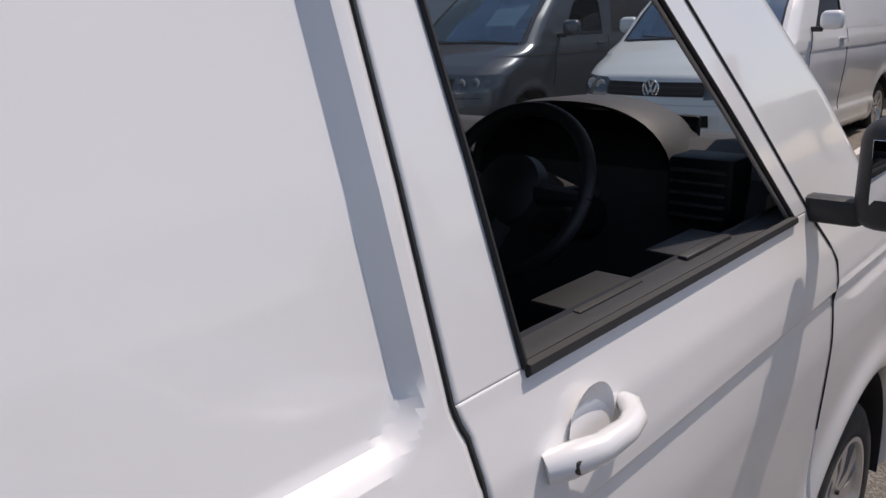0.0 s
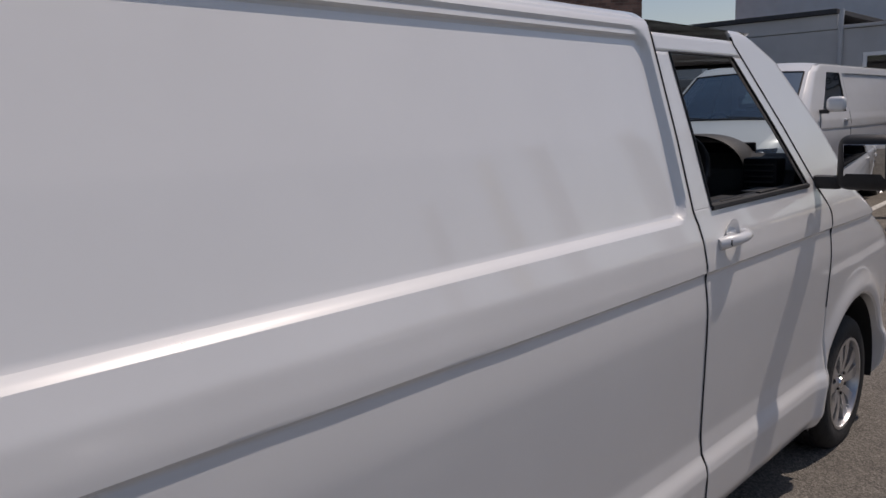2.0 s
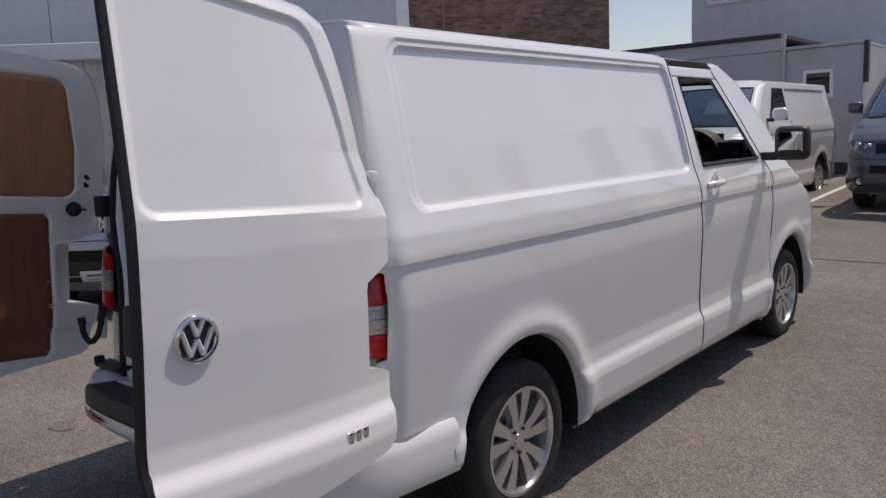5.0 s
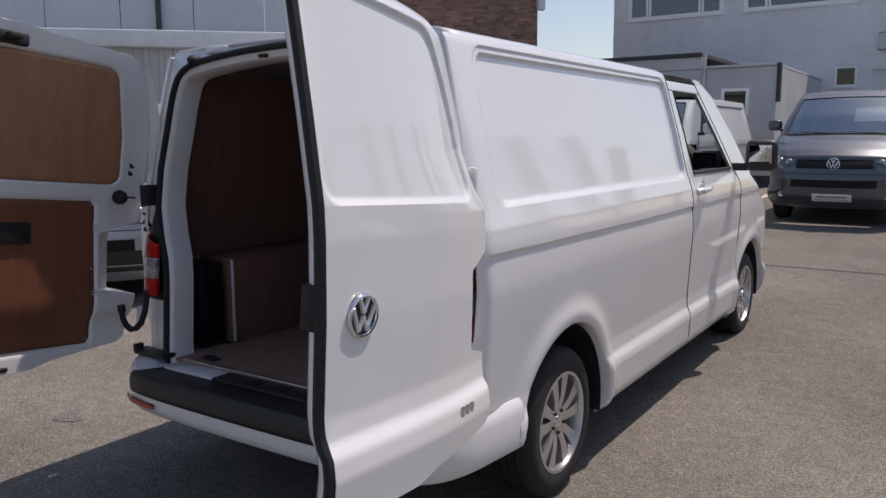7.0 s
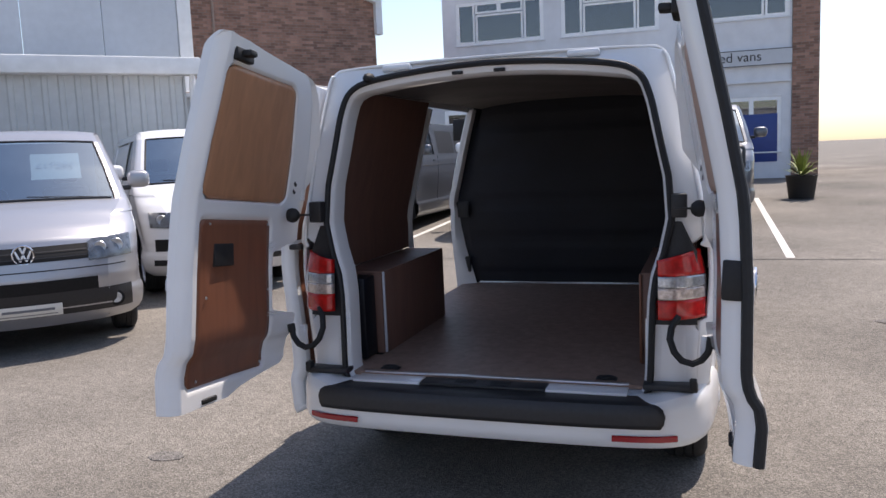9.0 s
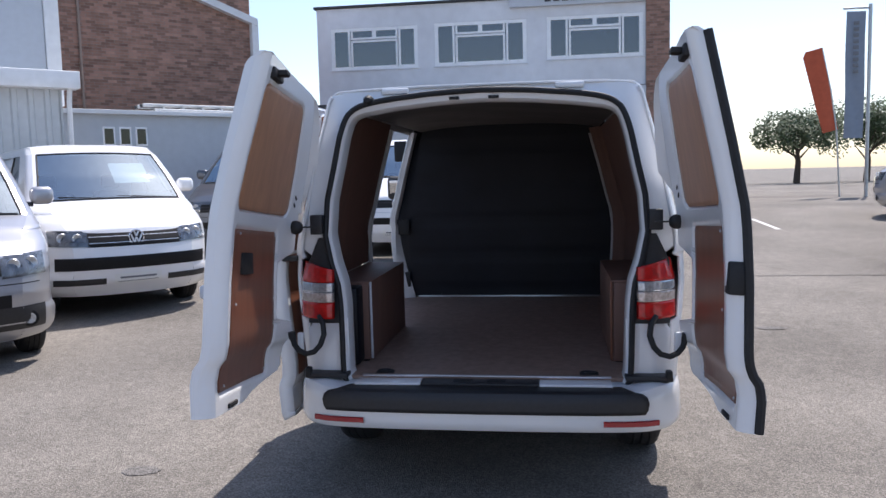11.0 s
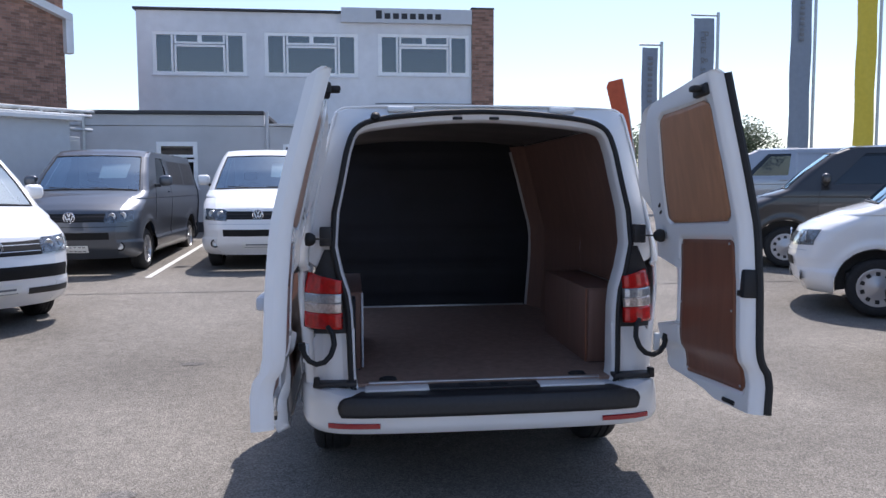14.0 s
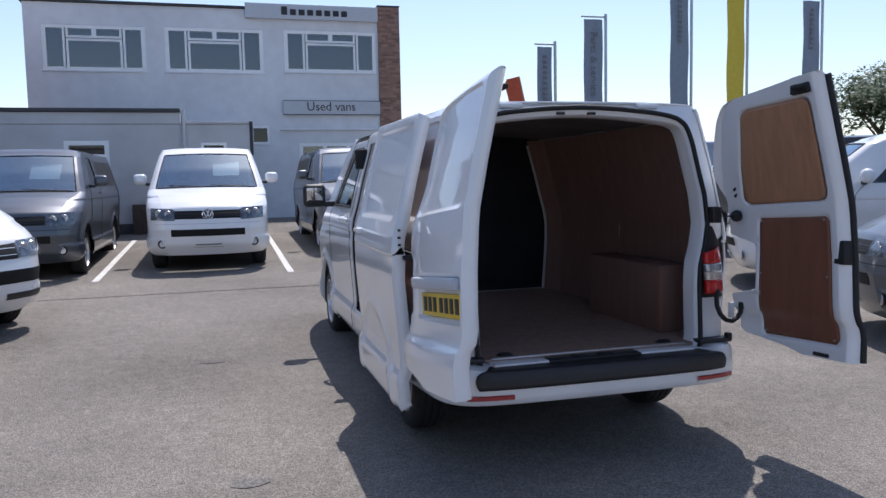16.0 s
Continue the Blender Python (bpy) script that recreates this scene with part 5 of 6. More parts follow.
        link("plate_bar", nose_patch(-0.22, 0.22, pz - 0.035, pz - 0.028, 0.017, n=6, m=2), INK_GREY, plt)
    if card:
        # a price card lying against the inside of the screen
        cm = [[(x, 4.60 - (z - 1.26) * 1.28 - 0.19 + 0.07 * (1 - (x / 0.8) ** 2), z) for x in np.linspace(-0.54, -0.10, 6)] for z in np.linspace(1.50, 1.75, 4)]
        cd = link("price_card", sheet(np.array(cm)), PAPER, van, "pale blue price card in the screen")
        if price:
            up = Vector((0.0, -1.28, 1.0)).normalized()
            face = Vector((-1.0, 0.0, 0.0)).cross(up)
            m = Matrix(((-1.0, up.x, face.x, -0.32), (0.0, up.y, face.y, 3.999), (0.0, up.z, face.z, 1.63), (0.0, 0.0, 0.0, 1.0)))
            letters(price, 0.115, CARD_INK, m @ Matrix.Translation((0, 0, 0.012)), cd, "price_figures", depth=0.001)
        for k in range(0 if price else 6):
            x = -0.49 + 0.06 * k
            link("card_bar", sheet(np.array([[(xx, 4.604 - (z - 1.26) * 1.28 - 0.19 + 0.07 * (1 - (xx / 0.8) ** 2), z) for xx in (x, x + 0.03)] for z in (1.615, 1.655)])), CARD_INK, cd)
    return van


BACK = (0.0, -1.0)
LEFT_ROW = (0.7071, -0.7071)
RIGHT_ROW = (-0.85, 0.527)
parked_van((-4.95, 8.75), BACK, GREY, "dark grey metallic van with side windows, parked nose out", side_glass=True, plate="number")
parked_van((-2.17, 9.05), BACK, WHITE, "white van parked nose out in a marked bay")
parked_van((0.72, 10.4), BACK, GREY, "dark grey van with side windows in the next bay", side_glass=True)
parked_van((-4.37, 4.75), LEFT_ROW, WHITE, "white newer van with chrome grille bars, parked aslant", newer=True)
parked_van((-4.56, 1.98), LEFT_ROW, SILVER, "silver grey van parked aslant in the row", newer=False, dark_lower=True, price="£17295")
parked_van((5.02, 5.72), RIGHT_ROW, WHITE, "white van with plastic wheel covers facing the aisle", wheels="steel", card=False)
parked_van((3.95, 2.35), RIGHT_ROW, GREY, "grey metallic van facing the aisle", card=False)
parked_van((6.2, 9.7), RIGHT_ROW, DARK_PAINT, "very dark van facing the aisle", wheels="steel", card=False)
parked_van((7.6, 15.2), RIGHT_ROW, SILVER, "silver van at the end of the row", card=False)


# ---- offices ----
def window_unit(parent, x0, x1, z0, z1, y, lights, sill=True, pane=None):
    """A casement window set in a wall that faces -y. lights: cells (a, b, c, d) in parts of its width and height."""
    w = new("window")
    w.parent = parent
    tagged(w, label="white-framed casement window")
    fr = min(0.085, 0.10 * (x1 - x0))
    bars = [rbox(x0, x1, y - 0.03, y + 0.05, z0, z0 + fr, 0.006), rbox(x0, x1, y - 0.03, y + 0.05, z1 - fr, z1, 0.006), rbox(x0, x0 + fr, y - 0.03, y + 0.05, z0 + fr, z1 - fr, 0.006), rbox(x1 - fr, x1, y - 0.03, y + 0.05, z0 + fr, z1 - fr, 0.006)]
    link("frame", bars, UPVC, w, "white window frame", smooth=False)
    for a, b, c, d in lights:
        xa, xb, za, zb = x0 + (x1 - x0) * a, x0 + (x1 - x0) * b, z0 + (z1 - z0) * c, z0 + (z1 - z0) * d
        t = min(0.065, 0.08 * (x1 - x0))
        sash = [rbox(xa, xb, y - 0.045, y + 0.03, za, za + t, 0.004), rbox(xa, xb, y - 0.045, y + 0.03, zb - t, zb, 0.004), rbox(xa, xa + t, y - 0.045, y + 0.03, za + t, zb - t, 0.004), rbox(xb - t, xb, y - 0.045, y + 0.03, za + t, zb - t, 0.004)]
        link("sash", sash, UPVC, w, "white sash", smooth=False)
        link("pane", rbox(xa + t, xb - t, y - 0.008, y - 0.002, za + t, zb - t, 0), pane or GLASS_BLDG, w, "dark reflecting pane", smooth=False)
    if sill:
        link("sill", rbox(x0 - 0.04, x1 + 0.04, y - 0.09, y + 0.02, z0 - 0.045, z0 - 0.005, 0.006), RENDER, w, "thin painted sill")
    return w


def wall_with_holes(name, x0, x1, z0, z1, y, depth, holes, material, parent=None, label=""):
    """A wall facing -y, from y to y + depth, with rectangular openings that go through it."""
    xs = sorted({x0, x1, *(h[0] for h in holes), *(h[1] for h in holes)})
    zs = sorted({z0, z1, *(h[2] for h in holes), *(h[3] for h in holes)})

    def solid(xa, xb, za, zb):
        return not any(h[0] - 1e-6 <= xa and xb <= h[1] + 1e-6 and h[2] - 1e-6 <= za and zb <= h[3] + 1e-6 for h in holes)

    vs, fs = [], []

    def quad(*p):
        k = len(vs)
        vs.extend(p)
        fs.append((k, k + 1, k + 2, k + 3))

    cells = [[solid(xs[i], xs[i + 1], zs[j], zs[j + 1]) for j in range(len(zs) - 1)] for i in range(len(xs) - 1)]
    for i in range(len(xs) - 1):
        for j in range(len(zs) - 1):
            if not cells[i][j]:
                continue
            a, b, c, d = xs[i], xs[i + 1], zs[j], zs[j + 1]
            quad((a, y, c), (b, y, c), (b, y, d), (a, y, d))
            quad((b, y + depth, c), (a, y + depth, c), (a, y + depth, d), (b, y + depth, d))
            if i == 0 or not cells[i - 1][j]:
                quad((a, y + depth, c), (a, y, c), (a, y, d), (a, y + depth, d))
            if i == len(xs) - 2 or not cells[i + 1][j]:
                quad((b, y, c), (b, y + depth, c), (b, y + depth, d), (b, y, d))
            if j == 0 or not cells[i][j - 1]:
                quad((a, y, c), (a, y + depth, c), (b, y + depth, c), (b, y, c))
            if j == len(zs) - 2 or not cells[i][j + 1]:
                quad((a, y, d), (b, y, d), (b, y + depth, d), (a, y + depth, d))
    return link(name, (vs, fs), material, parent, label, smooth=False)


THREE = [(0.02, 0.22, 0.03, 0.97), (0.23, 0.50, 0.72, 0.97), (0.50, 0.77, 0.72, 0.97), (0.23, 0.77, 0.03, 0.70), (0.78, 0.98, 0.03, 0.97)]


def bricks(name, width, height, m, parent, label, length=0.225, course=0.075):
    """Brickwork in stretcher bond on a mortar bed: each brick proud of the joint, all of them one piece of stuff."""
    rng = random.Random(7)
    vs, fs = [], []
    for j in range(int(height / course)):
        x = -(length / 2 if j % 2 else 0)
        while x < width:
            a, b = max(x + 0.006, 0), min(x + length - 0.006, width)
            if b - a > 0.03:
                z0, z1 = j * course + 0.005, (j + 1) * course - 0.005
                p = -0.006 - 0.004 * rng.random()
                k = len(vs)
                vs += [(a, 0.02, z0), (b, 0.02, z0), (b, 0.02, z1), (a, 0.02, z1), (a, p, z0), (b, p, z0), (b, p, z1), (a, p, z1)]
                fs += [(k + 4, k + 5, k + 6, k + 7), (k, k + 1, k + 5, k + 4), (k + 1, k + 2, k + 6, k + 5), (k + 2, k + 3, k + 7, k + 6), (k + 3, k, k + 4, k + 7)]
            x += length
    ob = link(name, (vs, fs), BRICK_ISLAND, parent, label, smooth=False)
    ob["kind"] = "stuff"
    ob.matrix_basis = m
    bed = link("mortar_bed", rbox(0, width, 0.0, 0.20, 0, height, 0), MORTAR, parent, smooth=False)
    bed.matrix_basis = m
    return ob


def island_brick():
    m = mat("brick_by_piece", (0.29, 0.165, 0.125), rough=0.85, var=0.2, scale=3.0, bump=0.3, bump_scale=60.0)
    nt, n = m.node_tree, m.node_tree.nodes
    b = n["Principled BSDF"]
    src = b.inputs["Base Color"].links[0].from_socket
    geo = n.new("ShaderNodeNewGeometry")
    r = n.new("ShaderNodeMapRange")
    r.inputs["To Min"].default_value, r.inputs["To Max"].default_value = 0.65, 1.35
    x = n.new("ShaderNodeVectorMath")
    x.operation = "SCALE"
    nt.links.new(geo.outputs["Random Per Island"], r.inputs["Value"])
    nt.links.new(src, x.inputs[0])
    nt.links.new(r.outputs[0], x.inputs["Scale"])
    nt.links.new(x.outputs[0], b.inputs["Base Color"])
    return m


BRICK_ISLAND = island_brick()


def build_offices():
    b = thing("office_building", "two-storey pale rendered office building with white windows", "building")
    gz, Y = 0.45, 22.0
    wins = [(-6.82, -3.93, 5.10, 6.44), (-3.38, -0.42, 5.10, 6.46), (0.22, 3.20, 5.16, 6.48)]
    holes = wins + [(-0.90, -0.34, 2.88, 3.44), (0.6, 3.0, 1.3, 2.9)]
    wall_with_holes("front_wall", -7.28, 3.27, gz - 0.3, 7.08, Y, 0.25, holes, RENDER, b, "pale grey painted render wall")
    for w in wins:
        window_unit(b, *w[:2], w[2], w[3], Y + 0.05, THREE)
    link("casement_gap", rbox(-6.155, -6.105, Y + 0.02, Y + 0.05, 5.15, 6.40, 0), FELT, b, "dark gap beside an open casement", smooth=False)
    window_unit(b, -0.90, -0.34, 2.88, 3.44, Y + 0.05, [(0.03, 0.97, 0.03, 0.97)], pane=GLASS_DARK)
    window_unit(b, 0.6, 3.0, 1.3, 2.9, Y + 0.05, [(0.02, 0.34, 0.03, 0.97), (0.34, 0.66, 0.03, 0.97), (0.66, 0.98, 0.03, 0.97)])
    link("side_wall", rbox(-7.28, -7.04, Y + 0.25, Y + 9, gz - 0.3, 7.08, 0), RENDER, b, smooth=False)
    link("back_wall", rbox(-7.28, 3.95, Y + 9, Y + 9.25, gz - 0.3, 7.08, 0), RENDER, b, smooth=False)
    link("inner_floor", rbox(-7.0, 3.3, Y + 0.3, Y + 8.9, 3.9, 4.1, 0), INDOOR, b, smooth=False)
    link("inner_wall", rbox(-7.0, 3.26, Y + 0.9, Y + 1.0, gz, 7.0, 0), INDOOR, b, smooth=False)
    link("flat_roof", rbox(-7.36, 3.3, Y - 0.10, Y + 9.3, 7.085, 7.16, 0.01), FELT, b, "dark felt flat roof edge", smooth=False)
    bricks("brick_pier", 0.72, 6.9, Matrix.Translation((3.275, Y - 0.06, gz - 0.05)), b, "red-brown brick pier")
    link("pier_side", rbox(3.28, 3.99, Y + 0.15, Y + 9, gz - 0.3, 7.30, 0), BRICK_SHEET, b, smooth=False)
    link("pier_cap", rbox(3.26, 4.01, Y - 0.08, Y + 9, 7.30, 7.36, 0.01), FELT, b, smooth=False)
    sg = link("sign_board", rbox(-0.95, 3.26, Y - 0.16, Y - 0.004, 6.80, 7.26, 0.01), SIGN, b, "pale sign board", smooth=False)
    for k in range(8):
        x = 0.16 + 0.272 * k
        h = 0.26 if k == 0 else 0.18
        link("sign_bar", rbox(x, x + 0.19, Y - 0.175, Y - 0.158, 6.92, 6.92 + h, 0.004), INK, sg, "dark grey sign mark", smooth=False)
    s2 = link("lower_sign", rbox(0.12, 3.27, Y - 0.12, Y - 0.004, 3.80, 4.25, 0.01), SIGN, b, "grey sign board", smooth=False)
    for z in (3.795, 4.235):
        link("sign_edge", rbox(0.115, 3.268, Y - 0.13, Y - 0.118, z, z + 0.02, 0), FELT, s2, "dark sign edge", smooth=False)
    letters("Used vans", 0.39, INK, pose(1.66, Y - 0.124, 4.05, 90, 0, 0), b, "sign_lettering")
    link("ledge", rbox(0.0, 3.27, Y - 0.10, Y - 0.004, 3.30, 3.36, 0.01), RENDER, b, smooth=False)
    link("blue_poster", rbox(1.9, 2.9, Y - 0.02, Y + 0.0, 1.0, 2.4, 0.005), BLUE, b, "blue poster panel")
    return b


def build_low_wing():
    """The single-storey wing along the back of the bays."""
    Y, gz = 16.0, 0.42
    b = thing("low_wing", "single-storey grey rendered wing with a felt roof edge", "building")
    win = (-5.37, -4.40, 1.55, 2.68)
    wall_with_holes("front_wall", -8.6, -1.20, gz - 0.2, 3.05, Y, 0.22, [win, (-2.35, -1.75, 2.05, 2.62)], RENDER_LOW, b, "grey painted rendered wall")
    window_unit(b, *win, Y + 0.04, [(0.04, 0.96, 0.04, 0.62), (0.04, 0.96, 0.66, 0.96)], pane=GLASS_DARK)
    window_unit(b, -2.35, -1.75, 2.05, 2.62, Y + 0.04, [(0.04, 0.96, 0.04, 0.96)], pane=GLASS_DARK)
    link("inner_wall", rbox(-8.5, -1.25, Y + 1.5, Y + 1.6, gz, 3.0, 0), DARK_ROOM, b, smooth=False)
    link("upper_band", rbox(-8.6, -2.79, Y - 0.02, Y + 0.3, 3.06, 3.33, 0.01), RENDER_LOW, b, smooth=False)
    link("roof_edge", rbox(-8.7, -2.79, Y - 0.10, Y + 6.0, 3.335, 3.42, 0.01), FELT, b, "dark felt roof edge", smooth=False)
    link("roof_edge", rbox(-2.78, -1.20, Y - 0.05, Y + 6.0, 3.06, 3.12, 0.01), RENDER_LOW, b, "painted roof edge", smooth=False)
    link("end_wall", rbox(-1.42, -1.20, Y + 0.23, Y + 6.0, gz - 0.2, 3.05, 0), RENDER_LOW, b, smooth=False)
    link("corner_strip", rbox(-1.20, -1.12, Y - 0.04, Y + 0.12, 2.3, 3.12, 0.005), FELT, b, "black corner strip", smooth=False)
    for x in (-7.05, -2.72):
        link("down_pipe", tube([(x, Y - 0.06, gz), (x, Y - 0.06, 3.2), (x, Y - 0.02, 3.4)], 0.045, 10), RENDER_LOW, b, "painted down pipe")
    link("plinth", rbox(-8.6, -1.2, Y - 0.03, Y - 0.002, gz - 0.2, gz + 0.30, 0.01), FELT, b, "dark painted plinth", smooth=False)
    link("door", rbox(-3.95, -3.62, Y - 0.2, Y - 0.03, gz - 0.05, gz + 0.75, 0.01), TIMBER_DARK, b, "dark timber bin box")
    return b


def build_left_sheds():
    """Steel-clad sheds set at forty-five degrees behind the left row, and the brick gable behind them."""
    turn = Matrix.Rotation(radians(45), 4, "Z")
    shed = thing("clad_shed", "long grey profiled steel shed with a white fascia", "building", Matrix.Translation((-8.15, 9.30, 0)) @ turn)
    L = 22.0
    xs = []
    x = -L
    while x < 0:
        for dx, d in ((0, 0), (0.12, 0), (0.15, -0.035), (0.21, -0.035), (0.24, 0)):
            xs.append((x + dx, d))
        x += 0.26
    xs = [(a, d) for a, d in xs if a <= 0]
    link("profiled_wall", sheet(np.array([[(a, d, z) for a, d in xs] for z in (-0.3, 3.22)])), CLAD, shed, "grey profiled steel sheeting", smooth=False)
    link("fascia", rbox(-L, 0.25, -0.30, 0.10, 3.22, 3.52, 0.02), FASCIA, shed, "white roof fascia")
    link("lean_roof", rbox(-L, 0.2, 0.10, 4.2, 3.42, 3.50, 0.01), CLAD_UP, shed, smooth=False)
    link("return_wall", rbox(-0.06, 0.0, 0.0, 4.2, -0.3, 3.3, 0), CLAD, shed, smooth=False)
    link("gutter_pipe", tube([(0.10, -0.16, 3.25), (0.10, -0.05, 3.0), (0.06, -0.05, 0.1)], 0.045, 10), FASCIA, shed, "white down pipe")
    w = [(-3.1, -1.9, 1.0, 2.1), (-9.5, -8.0, 1.0, 2.1)]
    for a, b2, c, d in w:
        window_unit(shed, a, b2, c, d, -0.06, [(0.03, 0.5, 0.03, 0.97), (0.5, 0.97, 0.03, 0.97)])
    for k in range(14):
        x1 = 0.55 - 1.6 * k
        link("upper_panel", rbox(x1 - 1.585, x1, 4.0, 4.2, 3.45, 8.3, 0.01), CLAD_UP, shed, smooth=False)
    link("corner_trim", rbox(0.56, 0.86, 3.96, 4.3, 3.3, 8.3, 0.02), FASCIA, shed, "white corner trim")
    for x in (-3.4, -10.0):
        link("down_pipe", tube([(x, 3.9, 3.5), (x, 3.9, 8.2)], 0.06, 10), FELT, shed, "dark down pipe")

    gable = thing("brick_gable", "red-brown brick gable wall with a white verge", "building", Matrix.Translation((-12.45, 14.85, 0)) @ turn)
    bricks("brickwork", 5.75, 5.4, Matrix.Translation((0, 0, 3.1)), gable, "red-brown brickwork")
    link("lower_wall", rbox(0, 5.75, 0.0, 0.22, -0.2, 3.1, 0), BRICK_SHEET, gable, smooth=False)
    link("side_wall", rbox(5.55, 5.75, 0.22, 9, -0.2, 6.2, 0), BRICK_SHEET, gable, smooth=False)
    verge = prism([(-0.4, 8.1), (5.9, 6.05), (5.9, 6.25), (-0.4, 8.32)], -0.22, 9.0)
    link("verge_board", verge, FASCIA, gable, "white verge board", smooth=False)
    link("verge_return", rbox(5.72, 5.92, -0.2, 0.05, 5.2, 6.2, 0.01), FASCIA, gable, smooth=False)
    link("waste_pipe", tube([(1.05, -0.05, 3.1), (1.05, -0.05, 8.0)], 0.035, 10), PIPE, gable, "brown waste pipe")

    lean = thing("grey_lean_to", "low grey boarded lean-to with small windows", "building", Matrix.Translation((-9.7, 10.9, 0)) @ turn)
    wall_with_holes("front_wall", 0.0, 4.3, -0.2, 3.0, 0.0, 0.12, [(1.15, 1.40, 2.35, 2.75), (1.48, 1.73, 2.35, 2.75), (1.81, 2.06, 2.35, 2.75)], CLAD_UP, lean, "grey boarded wall")
    link("roof_flashing", rbox(-0.2, 4.5, -0.16, 2.6, 3.0, 3.09, 0.01), FASCIA, lean, "pale roof flashing", smooth=False)
    for x in (1.15, 1.48, 1.81):
        window_unit(lean, x, x + 0.25, 2.35, 2.75, 0.03, [(0.05, 0.95, 0.05, 0.95)], sill=False, pane=GLASS_DARK)
    link("inner_wall", rbox(0.0, 4.2, 1.0, 1.1, 0, 2.9, 0), DARK_ROOM, lean, smooth=False)
    link("end_wall", rbox(4.2, 4.3, 0.12, 2.6, -0.2, 3.0, 0), CLAD_UP, lean, smooth=False)
    frame = thing("galvanised_frame", "galvanised pipe frame standing by the lean-to", "rack", Matrix.Translation((-7.3, 13.6, ground_z(13.6))) @ turn)
    for x in (-1.1, 0.0, 1.1):
        for y in (0.0, 1.0):
            link("upright", tube([(x, y, 0), (x, y, 2.75)], 0.04, 8), GALV, frame)
    for y in (0.0, 1.0):
        for z in (2.45, 2.75):
            link("rail", tube([(-1.3, y, z), (1.3, y, z)], 0.04, 8), GALV, frame)
    for k in range(6):
        link("cross_bar", tube([(-1.1 + 0.44 * k, 0, 2.80), (-1.1 + 0.44 * k, 1.0, 2.80)], 0.03, 8), GALV, frame)
    for k in range(4):
        link("stored_pipe", tube([(-1.5, 0.15 + 0.2 * k, 2.87), (1.45, 0.18 + 0.2 * k, 2.87)], 0.04, 8), FELT if k % 2 else GALV, frame, "length of pipe lying on the frame")
    locker = thing("storage_locker", "grey steel storage locker under a pipe frame", "locker", Matrix.Translation((-7.25, 13.7, ground_z(13.7))) @ turn)
    link("locker_body", rbox(-1.0, 1.0, 0.12, 0.9, 0.0, 2.3, 0.02), CLAD_UP, locker)
    for x0, x1 in ((-0.96, -0.02), (0.02, 0.96)):
        d = link("locker_door", rbox(x0, x1, 0.10, 0.119, 0.08, 2.22, 0.008), CLAD, locker)
        link("door_handle", rbox((x0 + x1) / 2 + 0.3, (x0 + x1) / 2 + 0.33, 0.07, 0.099, 1.0, 1.2, 0.005), RUBBER, d)


def banner(x, y, z0, z1, w, cloth, text="", pole=0.0):
    g = ground_z(y)
    b = thing("banner_pole", "tall banner on a steel pole", "banner", Matrix.Translation((x, y, g)), group="banner poles")
    link("pole", tube([(w / 2 + 0.14, 0, 0), (w / 2 + 0.14, 0, z1 + 0.22 - g)], 0.06, 10), GALV, b, "grey steel pole")
    link("arm", tube([(-w / 2 - 0.1, 0, z1 + 0.1 - g), (w / 2 + 0.14, 0, z1 + 0.1 - g)], 0.035, 8), GALV, b)
    P = [[(xx, 0.03 * math.sin(9 * xx + 2 * z), z - g) for xx in np.linspace(-w / 2, w / 2, 8)] for z in np.linspace(z0, z1, 16)]
    link("cloth", sheet(np.array(P)), cloth, b, "long vertical banner cloth")
    if text:
        letters(text, 0.42, INK_GREY, pose(0.0, -0.06, z1 - g - 1.75, 90, 90, 0), b, "banner_lettering")["kind"] = "stuff"
    elif cloth is BANNER_GREY:
        for k in range(9):
            link("banner_bar", rbox(-0.09, 0.09, -0.06, -0.05, z1 - g - 0.45 - 0.2 * k, z1 - g - 0.33 - 0.2 * k, 0.004), INK_GREY, b)
    return b


def build_flags():
    banner(10.5, 25, 2.5, 6.72, 0.62, BANNER_GREY)
    banner(12.6, 25, 2.5, 7.85, 0.82, BANNER_GREY, "Parts & service")
    banner(16.5, 25, 3.0, 9.1, 0.85, BANNER_GREY)
    banner(19.2, 25, 3.0, 9.3, 0.85, BANNER_YEL)
    banner(23.0, 25, 3.0, 9.0, 0.85, BANNER_GREY)
    f = thing("feather_flag", "orange feather flag leaning on its pole", "flag", Matrix.Translation((9.75, 25, ground_z(25))))
    link("mast", tube([(0.35, 0, 0), (0.2, 0, 2.3), (0.0, 0, 3.6), (-0.32, 0, 5.05)], 0.03, 8), GALV, f)
    P = [[(-0.02 - w * t - 0.22 * (z - 3.6), 0.05 * math.sin(4 * t + z), z - 0.12 * t) for t in np.linspace(0, 1, 6)] for z, w in ((2.3, 0.50), (3.2, 0.55), (4.1, 0.58), (4.85, 0.62), (5.05, 0.5))]
    link("cloth", sheet(np.array(P)), FLAG, f, "orange flag cloth")


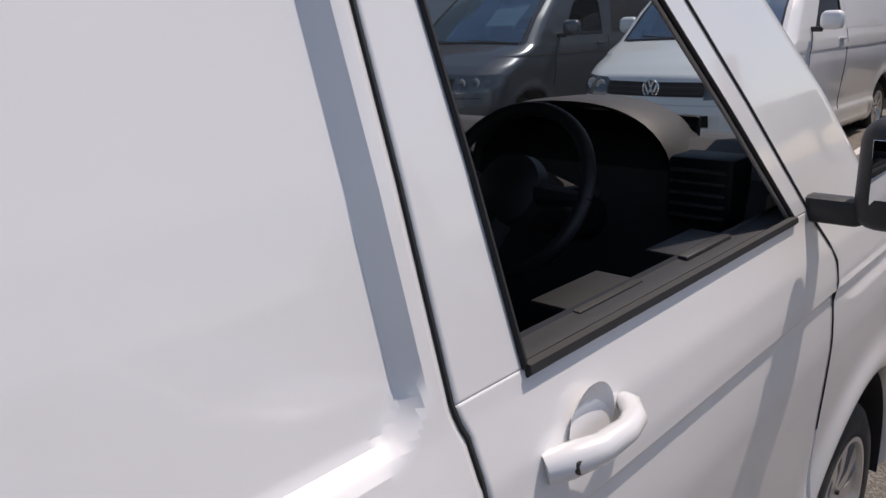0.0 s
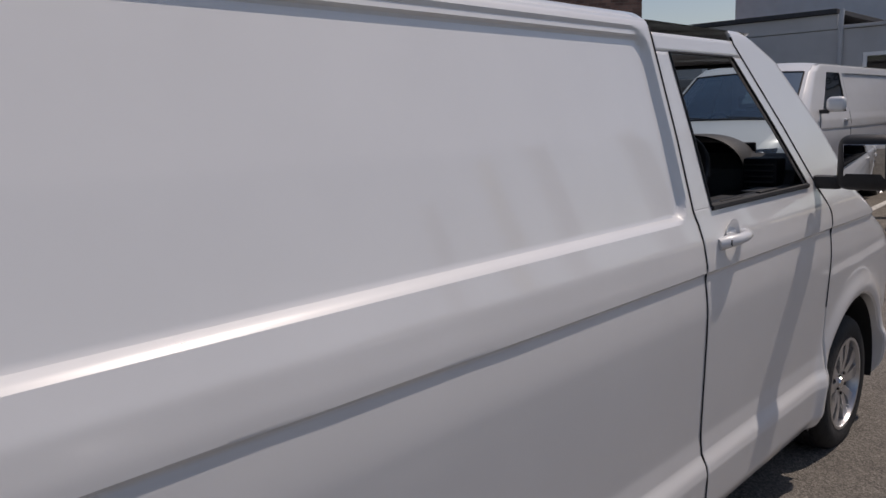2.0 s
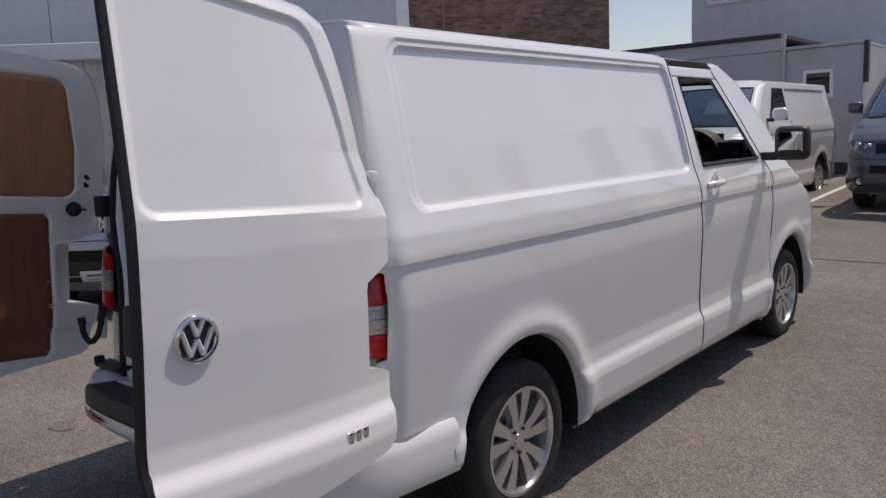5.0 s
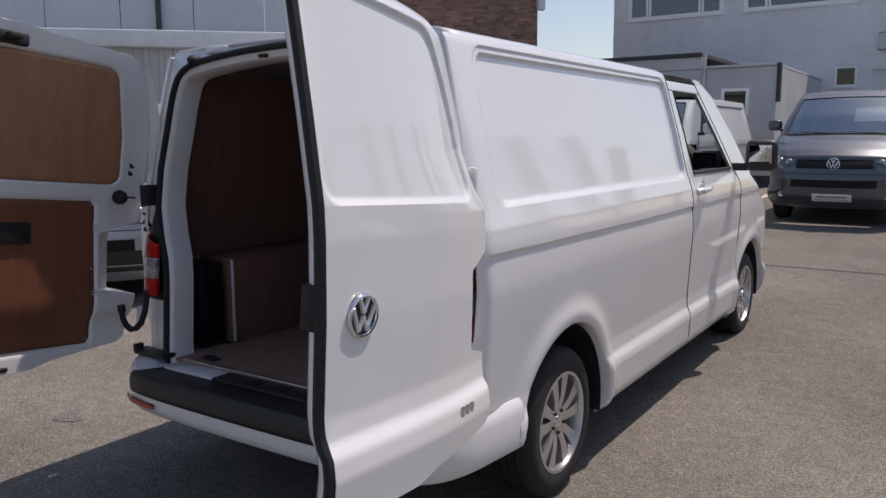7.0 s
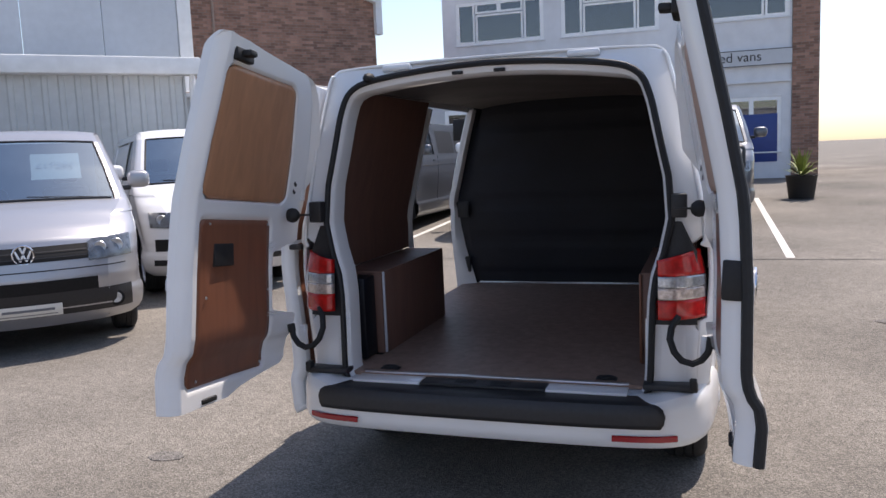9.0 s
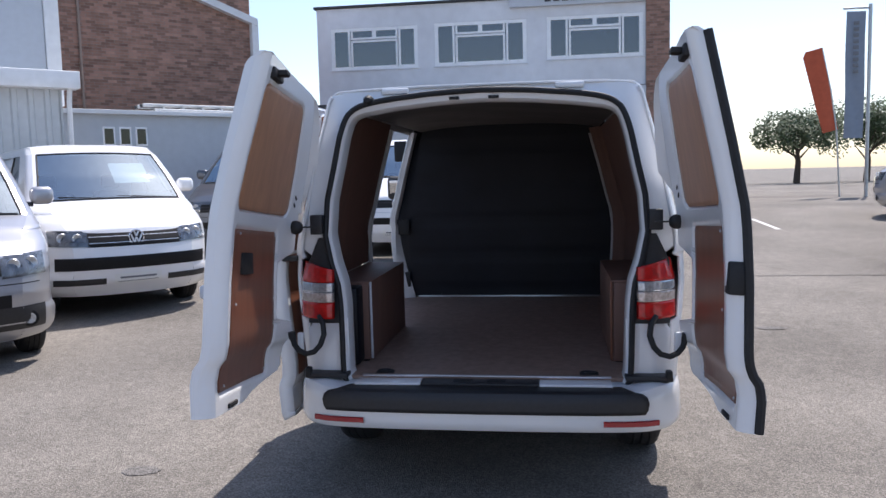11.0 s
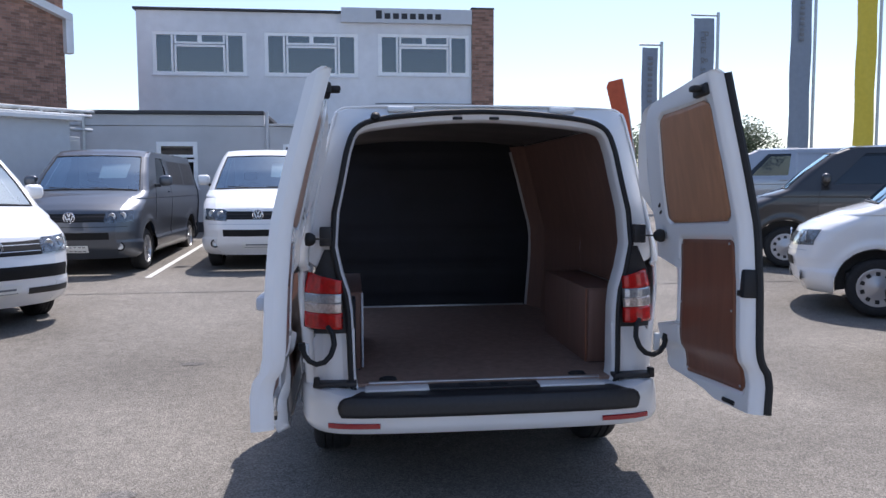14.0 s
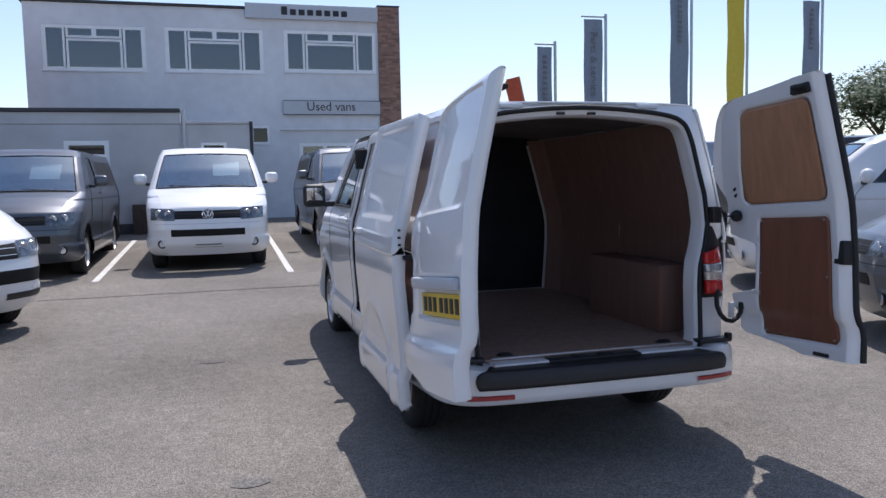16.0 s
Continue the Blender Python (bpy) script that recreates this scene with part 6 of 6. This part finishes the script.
def tree(x, y, h, r, seed):
    rng = random.Random(seed)
    t = thing("tree", "leafy green tree beyond the yard", "tree", Matrix.Translation((x, y, ground_z(y))), group="trees")
    link("trunk", tube([(0, 0, 0), (0.1, 0.05, h * 0.3), (0.0, 0.1, h * 0.55)], [0.22, 0.17, 0.08], 10), BARK, t)
    for k in range(7):
        a = rng.random() * 6.28
        link("limb", tube([(0.05, 0.05, h * (0.28 + 0.04 * k)), (math.cos(a) * r * 0.6, math.sin(a) * r * 0.6, h * (0.5 + 0.05 * k))], [0.08, 0.02], 6), BARK, t)
    vs, fs = [], []
    blobs = [(rng.gauss(0, r * 0.45), rng.gauss(0, r * 0.45), h * (0.62 + 0.30 * rng.random()), r * (0.28 + 0.25 * rng.random())) for _ in range(16)]
    for _ in range(5200):
        bx, by, bz, br = rng.choice(blobs)
        d = Vector((rng.gauss(0, 1), rng.gauss(0, 1), rng.gauss(0, 1))).normalized() * br * (0.55 + 0.5 * rng.random())
        c = Vector((bx, by, bz)) + d
        u = Vector((rng.gauss(0, 1), rng.gauss(0, 1), rng.gauss(0, 1))).normalized() * (0.10 + 0.07 * rng.random())
        w = u.orthogonal().normalized() * 0.07
        k = len(vs)
        vs += [tuple(c - u), tuple(c + w), tuple(c + u), tuple(c - w)]
        fs.append((k, k + 1, k + 2, k + 3))
    ob = link("crown", (vs, fs), LEAF, t, "crown of small green leaves", smooth=False)
    return t


def build_unseen_wall():
    """A plain rendered wall with a coping, added out of view to darken reflections."""
    w = thing("unseen_back_wall", "plain grey rendered wall added out of view behind the yard", "wall", kind="structure")
    link("wall_face", rbox(-30, 30, -20.3, -20.0, -0.2, 4.2, 0), RENDER_LOW, w, smooth=False)
    link("coping", rbox(-30, 30, -20.36, -19.94, 4.2, 4.3, 0.01), FASCIA, w, smooth=False)


def build_yard():
    for k, (x, y0, y1) in enumerate(((-6.65, 8.6, 14.5), (-3.80, 8.6, 14.5), (-0.95, 8.6, 14.5), (1.90, 7.3, 14.5), (4.75, 12.6, 14.8))):
        P = [[(x - 0.05, y, ground_z(y) + 0.005), (x + 0.05, y, ground_z(y) + 0.005)] for y in np.linspace(y0, y1, 14)]
        tagged(link("bay_line", sheet(np.array(P), flip=True), LINE), label="worn white painted bay line on the asphalt", category="road marking", group="bay lines", kind="structure")
    rng = random.Random(3)
    for y, w in ((7.2, 0.018), (-14.0, 0.018)):
        xs = np.linspace(-16, 16, 90)
        off = [rng.gauss(0, 0.008) for _ in xs]
        P = [[(x, y + o - w, ground_z(y) + 0.004), (x, y + o + w, ground_z(y) + 0.004)] for x, o in zip(xs, off)]
        tagged(link("joint_seam", sheet(np.array(P), flip=False), PATCH), label="dark sealed seam across the yard", category="seam", kind="structure")
    for x, y, r in ((-1.9, 0.3, 0.09), (-2.1, 3.3, 0.10), (2.4, 4.2, 0.12)):
        ring = [(x + r * (1 + 0.35 * rng.random()) * math.cos(t), y + 0.6 * r * (1 + 0.35 * rng.random()) * math.sin(t), ground_z(y) + 0.004) for t in np.linspace(0, 6.28, 18, endpoint=False)]
        tagged(link("oil_stain", (ring, [tuple(range(18))]), STAIN), label="dark oil stain on the asphalt", category="stain", kind="structure")
    pot = thing("potted_yucca", "spiky yellow-green yucca in a black tub", "plant", Matrix.Translation((2.75, 14.3, ground_z(14.3))))
    link("tub", lathe([(0.0, 0.0), (0.24, 0.0), (0.30, 0.45), (0.32, 0.47), (0.29, 0.47), (0.27, 0.42), (0.0, 0.42)], 24, (0, 0, 0), "z"), RUBBER, pot, "black plastic tub")
    for k in range(46):
        a, e = rng.random() * 6.28, 0.25 + 1.2 * rng.random()
        L = 0.45 + 0.25 * rng.random()
        d = Vector((math.cos(a) * math.cos(e), math.sin(a) * math.cos(e), math.sin(e)))
        s = Vector((-math.sin(a), math.cos(a), 0)) * 0.022
        p0, p1, p2 = Vector((0, 0, 0.46)), Vector((0, 0, 0.46)) + d * L * 0.6, Vector((0, 0, 0.46)) + d * L - Vector((0, 0, 0.12 * math.cos(e)))
        link("leaf", ([p0 - s * 0.6, p0 + s * 0.6, p1 + s, p1 - s, p2], [(0, 1, 2, 3), (3, 2, 4)]), YUCCA, pot)
    for x, y, h, r, s in ((33, 31, 6.5, 2.6, 1), (38, 34, 7.5, 3.0, 2), (45, 38, 7.0, 2.8, 3), (16, 50, 4.6, 2.6, 4), (21, 52, 4.8, 2.8, 5), (27, 50, 5.2, 2.8, 6)):
        tree(x, y, h, r, s)


build_offices()
build_low_wing()
build_left_sheds()
build_flags()
build_unseen_wall()
build_yard()
